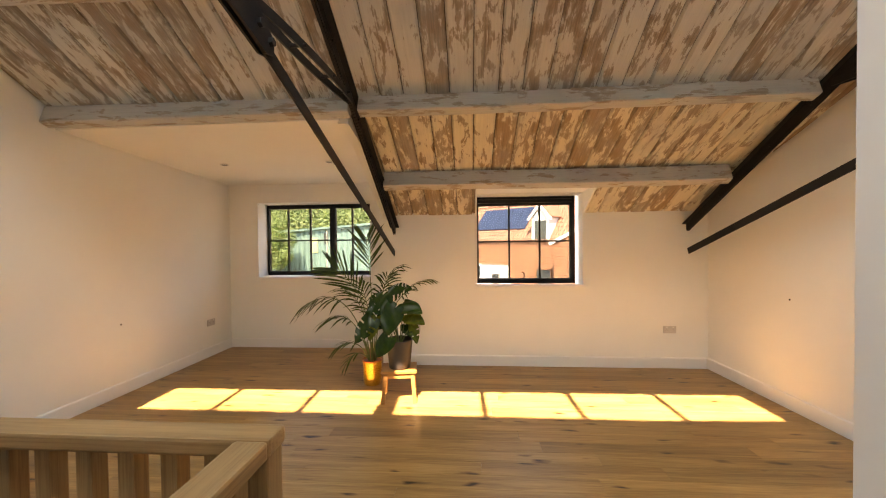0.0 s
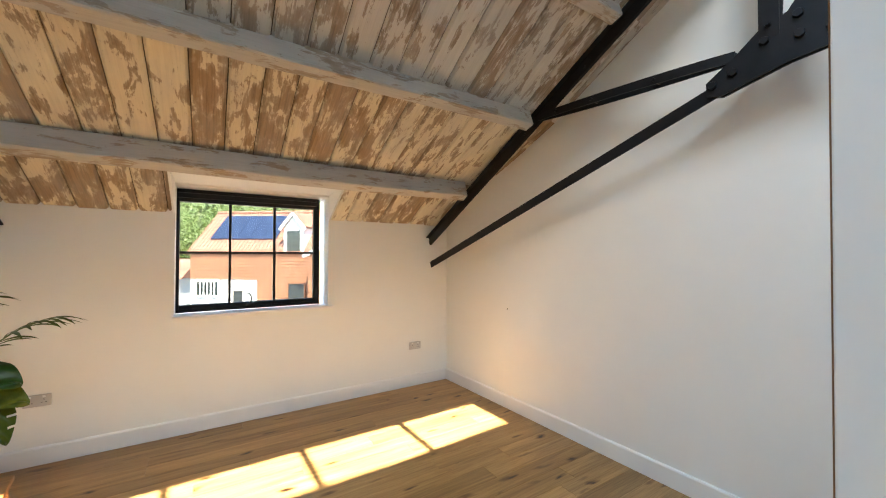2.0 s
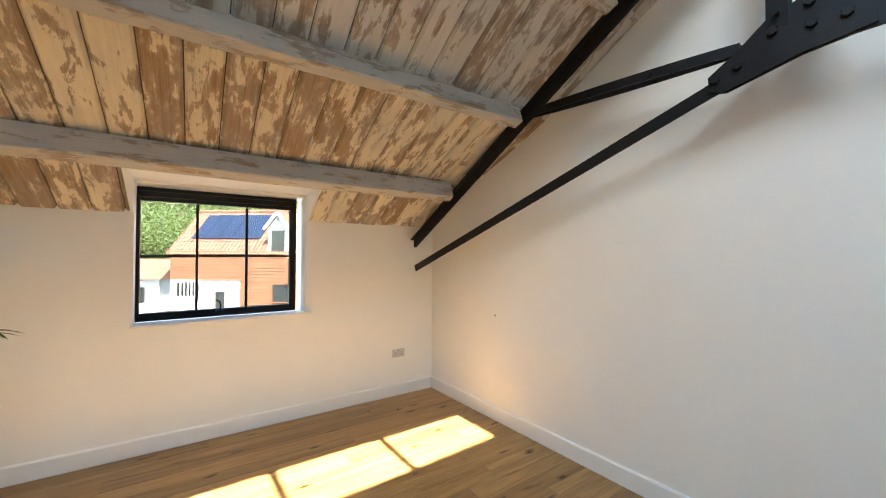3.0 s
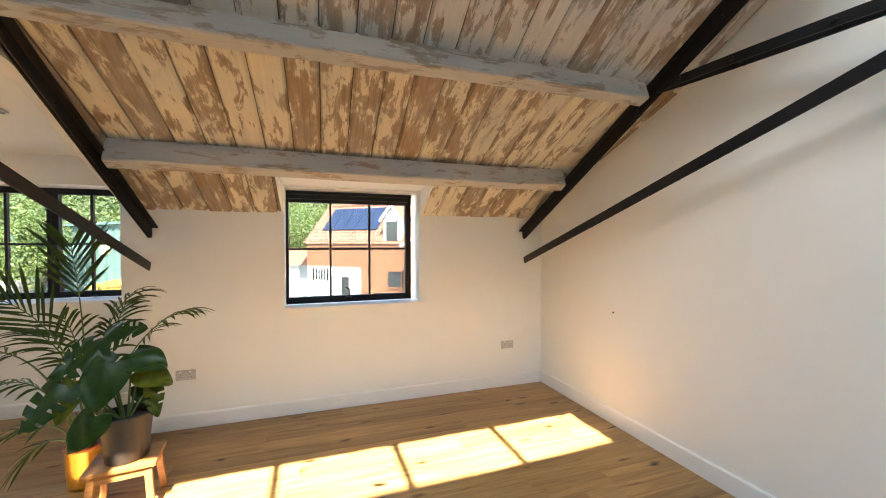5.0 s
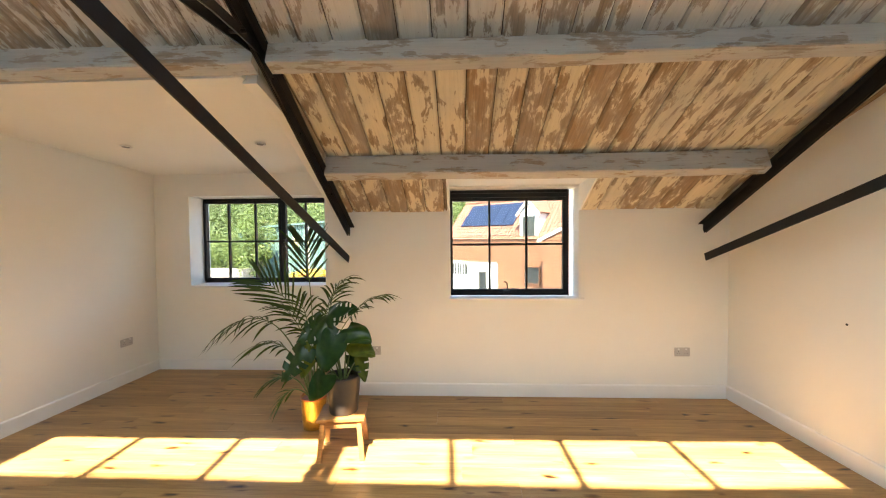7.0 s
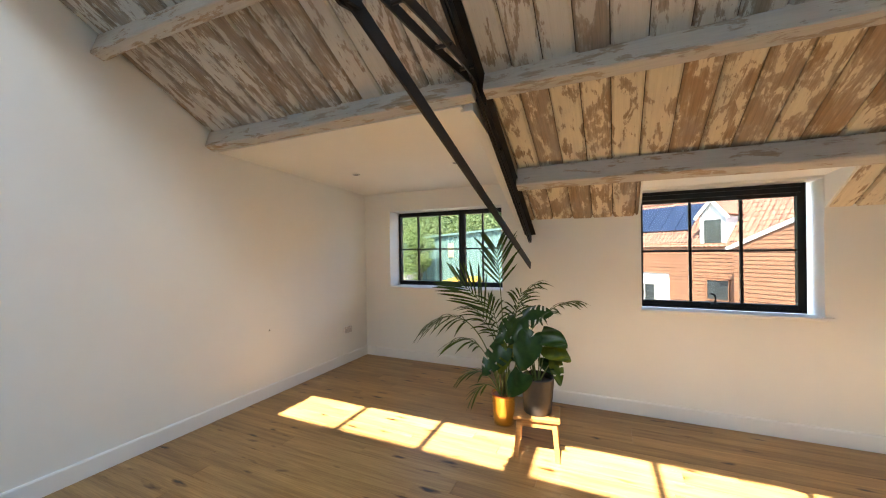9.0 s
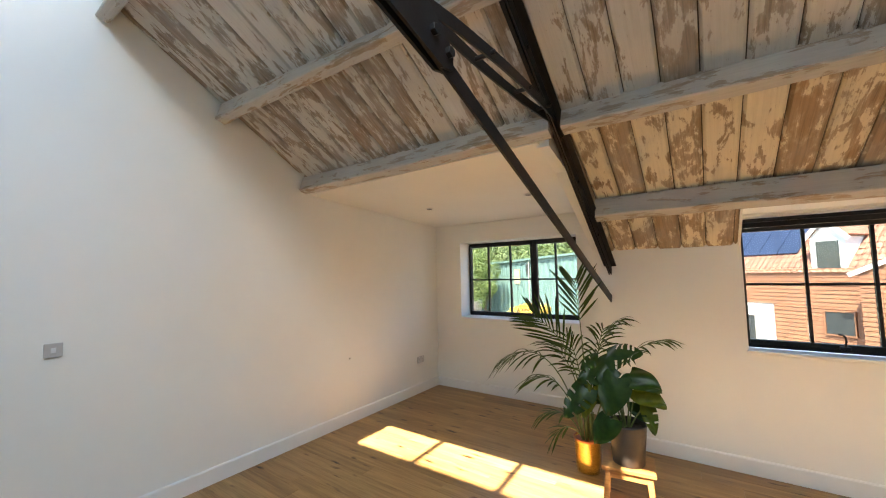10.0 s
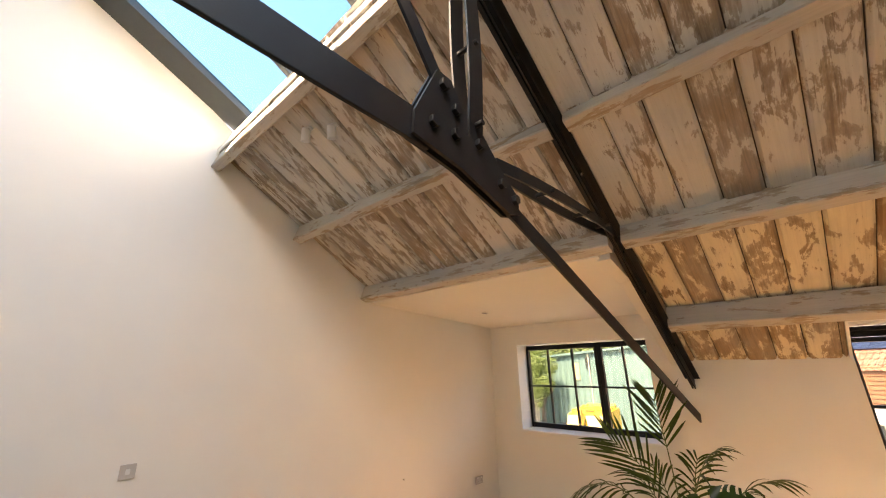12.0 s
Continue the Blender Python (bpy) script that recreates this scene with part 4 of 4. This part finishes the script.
for k in range(5):
    a, b = 0.65 + k * 0.785, 0.65 + k * 0.785 + 0.765
    v0, v1 = 0.30, 0.89
    p = [Vector((x, v * RB - 0.09, E0 + v * (RH - E0) + 0.08)) for x in (a, b) for v in (v0, v1)]
    c = (p[0] + p[3]) / 2
    part("solar_panel", bar(Vector((c.x, p[0].y, p[0].z)), Vector((c.x, p[1].y, p[1].z)), 0.04, b - a, up=(1, 0, 0), bevel=0.004), SOLAR, house, "dark blue solar panel")
# dormer
dm = bmesh.new()
DX, DY = 5.88, 0.06
prism([(DX - 0.55, E0 - 0.08), (DX + 0.55, E0 - 0.08), (DX + 0.55, E0 + 1.35), (DX, E0 + 2.05), (DX - 0.55, E0 + 1.35)], "y", DY, 2.3, dm)
dorm = part("dormer", dm, RENDER, house, "white gabled dormer")
for sg in (-1, 1):
    part("roof", bar((DX + sg * 0.36, DY - 0.12, E0 + 1.78), (DX + sg * 0.36, 2.4, E0 + 1.78), 1.02, 0.07, up=(sg * 0.7, 0, 0.6)), TILE, dorm)
    part("bargeboard", bar((DX, DY - 0.13, E0 + 2.10), (DX + sg * 0.72, DY - 0.13, E0 + 1.24), 0.05, 0.14, up=(sg * 0.7, 0, 0.6)), RENDER, dorm)
part("pane", box((DX - 0.36, DY - 0.03, E0 + 0.02), (DX + 0.36, DY - 0.01, E0 + 1.20)), DARKGLASS, dorm)


def house_window(x0, x1, z0, z1, bars, frame_mat=RENDER):
    w = thing("window", "", "")
    w.parent = house
    part("pane", box((x0, -0.085, z0), (x1, -0.06, z1)), DARKGLASS, w)
    bm = bmesh.new()
    t = 0.05
    for lo, hi in (((x0 - t, z0 - t), (x0, z1 + t)), ((x1, z0 - t), (x1 + t, z1 + t)), ((x0, z0 - t), (x1, z0)), ((x0, z1), (x1, z1 + t))):
        box((lo[0], -0.12, lo[1]), (hi[0], -0.02, hi[1]), 0, bm)
    for k in range(1, bars):
        xx = x0 + (x1 - x0) * k / bars
        box((xx - 0.035, -0.11, z0), (xx + 0.035, -0.05, z1), 0, bm)
    part("frame", bm, frame_mat, w)


house_window(0.45, 1.69, -0.74, 0.0, 6)
part("lintel", box((0.38, -0.10, 0.04), (1.76, -0.02, 0.14), 0.01), FENCE, house)
house_window(2.60, 3.12, -1.65, -0.48, 1, FENCE)
house_window(5.70, 6.56, -0.93, -0.06, 1, CLAD)
# cross wing with its raking verge
wing = prism([(7.2, GZ), (13.5, GZ), (13.5, 2.4), (11.3, 3.44), (7.2, 1.47)], "y", -0.9, 5.0)
part("wing", wing, CLAD, house, "cedar boarded gable wing")
bm = bmesh.new()
z = GZ + 0.2
while z < 3.1:
    xl = 7.2 if z < 1.35 else 7.2 + (z - 1.47 + 0.18) * 2.09
    prism([(-0.92, z), (-0.96, z), (-0.93, z + 0.18), (-0.92, z + 0.18)], "x", xl, 13.5 if z < 2.4 else 13.5 - (z - 2.4) * 1.63, bm)
    z += 0.165
tagged(part("cladding", bm, CLAD, house, "red cedar weatherboards"), kind="stuff")
part("bargeboard", bar((6.95, -1.0, 1.38), (11.35, -1.0, 3.50), 0.05, 0.15, up=(-0.5, 0, 0.87)), RENDER, house)

cottage = thing("outbuilding", "low white outbuilding with a clay tiled roof", "outbuilding", at=pose(-7.4, 24.5, 0, 0, 0, -20))
part("wall", box((0, 0, GZ), (3.6, 4.0, 0.05)), RENDER, cottage)
part("roof", prism([(-0.3, 0.0), (4.3, 0.0), (2.0, 1.15)], "x", -0.25, 3.8), TILE, cottage)
for x0 in (0.5, 2.2):
    part("window", box((x0, -0.03, -1.35), (x0 + 0.7, 0.0, -0.45)), DARKGLASS, cottage)

shed = thing("shed", "pale green corrugated metal shed in the yard", "shed", at=pose(-21.5, 27.0, 0.22, 0, 0, -10))
bm = bmesh.new()
n = 90
vs = []
for i in range(n + 1):
    x = 11.5 * i / n
    y = 0.05 if (i // 2) % 2 else 0.0
    vs.append((bm.verts.new((x, y, GZ)), bm.verts.new((x, y, 2.2 + x * 0.06))))
for a, b in zip(vs, vs[1:]):
    bm.faces.new((a[0], b[0], b[1], a[1]))
part("wall", bm, SHED, shed)
part("roof", prism([(-0.2, 2.15), (11.7, 2.86), (11.7, 3.02), (-0.2, 2.31)], "y", -0.25, 9.0), SHED, shed)
part("side_wall", box((0.0, 0.06, GZ), (0.15, 8.5, 2.15)), SHED, shed)
part("side_wall", box((11.35, 0.06, GZ), (11.5, 8.5, 2.75)), SHED, shed)

part("roof_light", box((5.3, -0.06, 0.55), (5.85, -0.02, 1.8), 0.01), YPANEL, shed, "faded yellow panel")
part("downpipe", box((6.72, -0.10, GZ - 0.2), (6.80, -0.02, 2.5), 0.01), FENCE, shed)
part("hatch", box((6.45, -0.05, 1.35), (6.85, -0.01, 2.25), 0.01), DARKGLASS, shed)

fence = thing("fence", "weathered grey timber fence along the yard", "fence")
fp = mesh_of("board", box((-0.07, -0.012, 0), (0.07, 0.012, 2.4)), FENCE)
for i in range(88):
    o = new("board", fp)
    o.parent, o.location = fence, (-31 + i * 0.15, 22.6 + 0.02 * (i % 2), GZ)
for i in range(10):
    o = new("board", fp)
    o.parent, o.matrix_local = fence, pose(-17.82 + 0.02 * (i % 2), 22.7 - i * 0.15, GZ, 0, 0, 90)
part("rail", box((-31, 22.64, GZ + 1.8), (-17.9, 22.70, GZ + 1.9)), FENCE, fence)
for z in (0.5, 1.3, 2.1):
    part("rail", box((-17.79, 21.3, GZ + z), (-17.72, 22.75, GZ + z + 0.1)), FENCE, fence)

van = thing("van", "yellow panel van with a roof rack parked in the yard", "van", at=pose(-12.35, 19.1, GZ, 0, 0, 8))
part("body", prism([(-2.75, 0.45), (2.75, 0.45), (2.75, 2.05), (2.62, 2.2), (-1.35, 2.2), (-1.6, 2.12), (-2.1, 1.35), (-2.75, 1.15)], "x", -0.98, 0.98), YELLOW, van)
part("windscreen", bar((0, -1.66, 2.06), (0, -2.13, 1.38), 0.03, 1.7, up=(0, -0.8, 0.6), bevel=0.01), DARKGLASS, van)
part("bumper", box((-0.97, -2.86, 0.42), (0.97, -2.74, 0.75), 0.04), FRAME, van)
for sx in (-0.72, 0.72):
    part("headlight", box((sx - 0.18, -2.80, 0.85), (sx + 0.18, -2.73, 1.05), 0.02), CHROME, van)
    part("side_window", box((sx * 1.365 - 0.02, -1.55, 1.45), (sx * 1.365 + 0.02, -0.75, 1.95), 0.01), DARKGLASS, van)
    part("mirror", box((sx * 1.6 - 0.09, -1.78, 1.45), (sx * 1.6 + 0.09, -1.66, 1.75), 0.03), FRAME, van)
    part("rack_rail", box((sx * 1.15 - 0.025, -1.2, 2.30), (sx * 1.15 + 0.025, 2.5, 2.35), 0.01), YELLOW, van)
    for yy in (-1.85, 1.75):
        wh = part("wheel", lathe([(0.22, -0.11), (0.34, -0.11), (0.37, -0.07), (0.37, 0.07), (0.34, 0.11), (0.22, 0.11)], 24, m=pose(sx * 1.24, yy, 0.37, 0, 90)), FRAME, van)
        part("hub", lathe([(0.001, -0.08), (0.22, -0.08), (0.22, 0.08), (0.001, 0.08)], 16, m=pose(sx * 1.24, yy, 0.37, 0, 90)), CHROME, wh)
for yy in (-1.1, 0.1, 1.3, 2.4):
    part("rack_bar", box((-0.9, yy - 0.03, 2.352), (0.9, yy + 0.03, 2.40), 0.01), YELLOW, van)
    for sx in (-0.83, 0.83):
        part("rack_foot", box((sx - 0.02, yy - 0.03, 2.17), (sx + 0.02, yy + 0.03, 2.298)), FRAME, van)
part("beacon", box((-0.25, -0.75, 2.19), (0.25, -0.45, 2.33), 0.03), COPPER, van)


def foliage(name, mat, lumps, count, size, r, stretch=1.0, face=0.0):
    """One mesh of small pointed leaves scattered over uneven lumps (centre, radius)."""
    g = np.random.RandomState(r)
    which = g.randint(0, len(lumps), count)
    c = np.array([q[0] for q in lumps], float)[which]
    k = np.array([q[1] for q in lumps], float)[which][:, None]
    d = g.normal(size=(count, 3)) + (0, -face, face * 0.5)
    d /= np.linalg.norm(d, axis=1)[:, None]
    p = c + d * k * g.uniform(0.7, 1.05, (count, 1)) * (1, 1, stretch)
    a = d + g.uniform(-0.8, 0.8, (count, 3)) + (0, 0, 0.3)
    a /= np.linalg.norm(a, axis=1)[:, None]
    s = np.cross(a, g.normal(size=(count, 3)))
    s /= np.linalg.norm(s, axis=1)[:, None]
    t = np.cross(a, s)
    w = size * g.uniform(0.6, 1.4, (count, 1))
    h = w * g.uniform(0.45, 0.7, (count, 1))
    v = np.stack([p - s * w, p - t * h, p + s * w, p + t * h], 1).reshape(-1, 3)
    me = bpy.data.meshes.new(name)
    me.from_pydata(v.tolist(), [], np.arange(4 * count).reshape(-1, 4).tolist())
    me.materials.append(mat)
    return new(name, me)


def tree(x, y, gz, h, rad, mat, seed, count=9000, size=0.085):
    r = random.Random(seed)
    t = thing("tree", "leafy broad green tree in full leaf", "tree", "trees by the yard")
    bm = bmesh.new()
    top = Vector((x + r.uniform(-.4, .4), y, gz + h * 0.62))
    tube([(x, y, gz), (x + 0.05, y, gz + h * 0.25), top], [0.05 * h ** 0.8, 0.035 * h ** 0.8, 0.012 * h ** 0.8], bm, 8)
    for _ in range(6):
        q = Vector((x, y, gz + h * r.uniform(0.25, 0.5)))
        e = q + Vector((r.uniform(-1, 1) * rad * 0.7, r.uniform(-1, 1) * rad * 0.7, h * r.uniform(0.15, 0.35)))
        tube([q, q.lerp(e, 0.5) + Vector((0, 0, 0.2)), e], [0.016 * h ** 0.8, 0.010 * h ** 0.8, 0.004 * h ** 0.8], bm, 6)
    part("trunk", bm, BARK, t)
    lumps = [((x + r.gauss(0, .42) * rad, y + r.gauss(0, .42) * rad, gz + h * (0.60 + r.gauss(0, .15))), rad * r.uniform(0.32, 0.55)) for _ in range(18)]
    foliage("crown", mat, lumps, count, size, seed).parent = t


# wooded hill
def hill_z(x, y):
    return GZ + max(0.0, (y - 36)) * 0.42 + 1.2 * math.sin(x * 0.09) * min(1, max(0, (y - 36) / 20))


bm = bmesh.new()
bmesh.ops.create_grid(bm, x_segments=40, y_segments=20, size=1, matrix=Matrix.Translation((-20, 76, 0)) @ Matrix.Diagonal((90, 42, 1, 1)))
for v in bm.verts:
    v.co.z = hill_z(v.co.x, v.co.y) - 0.1
structure("hillside", bm, BARK, "shaded earth of the wooded hillside", "ground")
r = random.Random(11)
lumps = []
for k in range(800):
    cx, cy = r.uniform(-70, 30), 38 + 66 * r.random() ** 1.6
    R = r.uniform(1.4, 3.0)
    lumps.append(((cx, cy, hill_z(cx, cy) + R * r.uniform(0.7, 2.0)), R))
tagged(foliage("woodland", WOODS, lumps, 300000, 0.19, 5, 1.2, 0.5), "dense sunlit green woodland on the hillside", "woodland", "", "stuff")
for i, (x, y, h, rad) in enumerate(((-26, 24, 6.0, 2.6), (-24.5, 25.5, 5.0, 2.2), (-18.4, 24.4, 6.3, 1.75), (-30, 27, 8, 3.2), (-35, 26, 8.5, 3.4), (-19.5, 39.5, 8, 2.8), (-12, 38.5, 8, 3.2), (-5.5, 31, 9, 3.2), (-8.5, 27.5, 5.5, 2.4), (-2.0, 34, 10, 3.6), (4, 36, 10, 3.6))):
    tree(x, y, GZ, h, rad, BUSH, 20 + i)

# ---- floor boards ----
floor = thing("floor", "wide knotty oak floorboards with a warm oiled finish", "floor", "", "structure")
part("subfloor", box((XL, YB, -0.3), (XR + 0.35, TH, -0.012)), FLOOR, floor)
part("subfloor", box((XL, TH, -0.3), (XA, YA, -0.012)), FLOOR, floor)
BW = 0.142
meshes = {}
rows = []
rng = random.Random(8)
loose = bmesh.new()
k = 0
y = YA - 0.002
while y - BW > YB:
    x = XL + 0.003 - rng.uniform(0, 1.6)
    end = XA - 0.02 if y - BW * 0.5 > 0.0 else XR - y * 0.0454
    while x < end:
        ln = rng.choice((1.2, 1.5, 1.9, 2.2))
        a, b = max(x, XL + 0.003), min(x + ln, end)
        if b - a > 0.05:
            if y > -4.6:
                key = round(b - a, 3)
                if key not in meshes:
                    meshes[key] = mesh_of("floorboard", box((0, -BW + 0.0012, -0.012), (key - 0.0012, 0, 0), 0.0012), FLOOR)
                o = new("floorboard", meshes[key])
                o.parent, o.location = floor, (a, y, 0)
            else:
                box((a, y - BW + 0.0012, -0.012), (b - 0.0012, y, 0), bm=loose)
        x += ln
    y -= BW
tagged(part("floorboards_behind", loose, FLOOR, floor), kind="stuff")
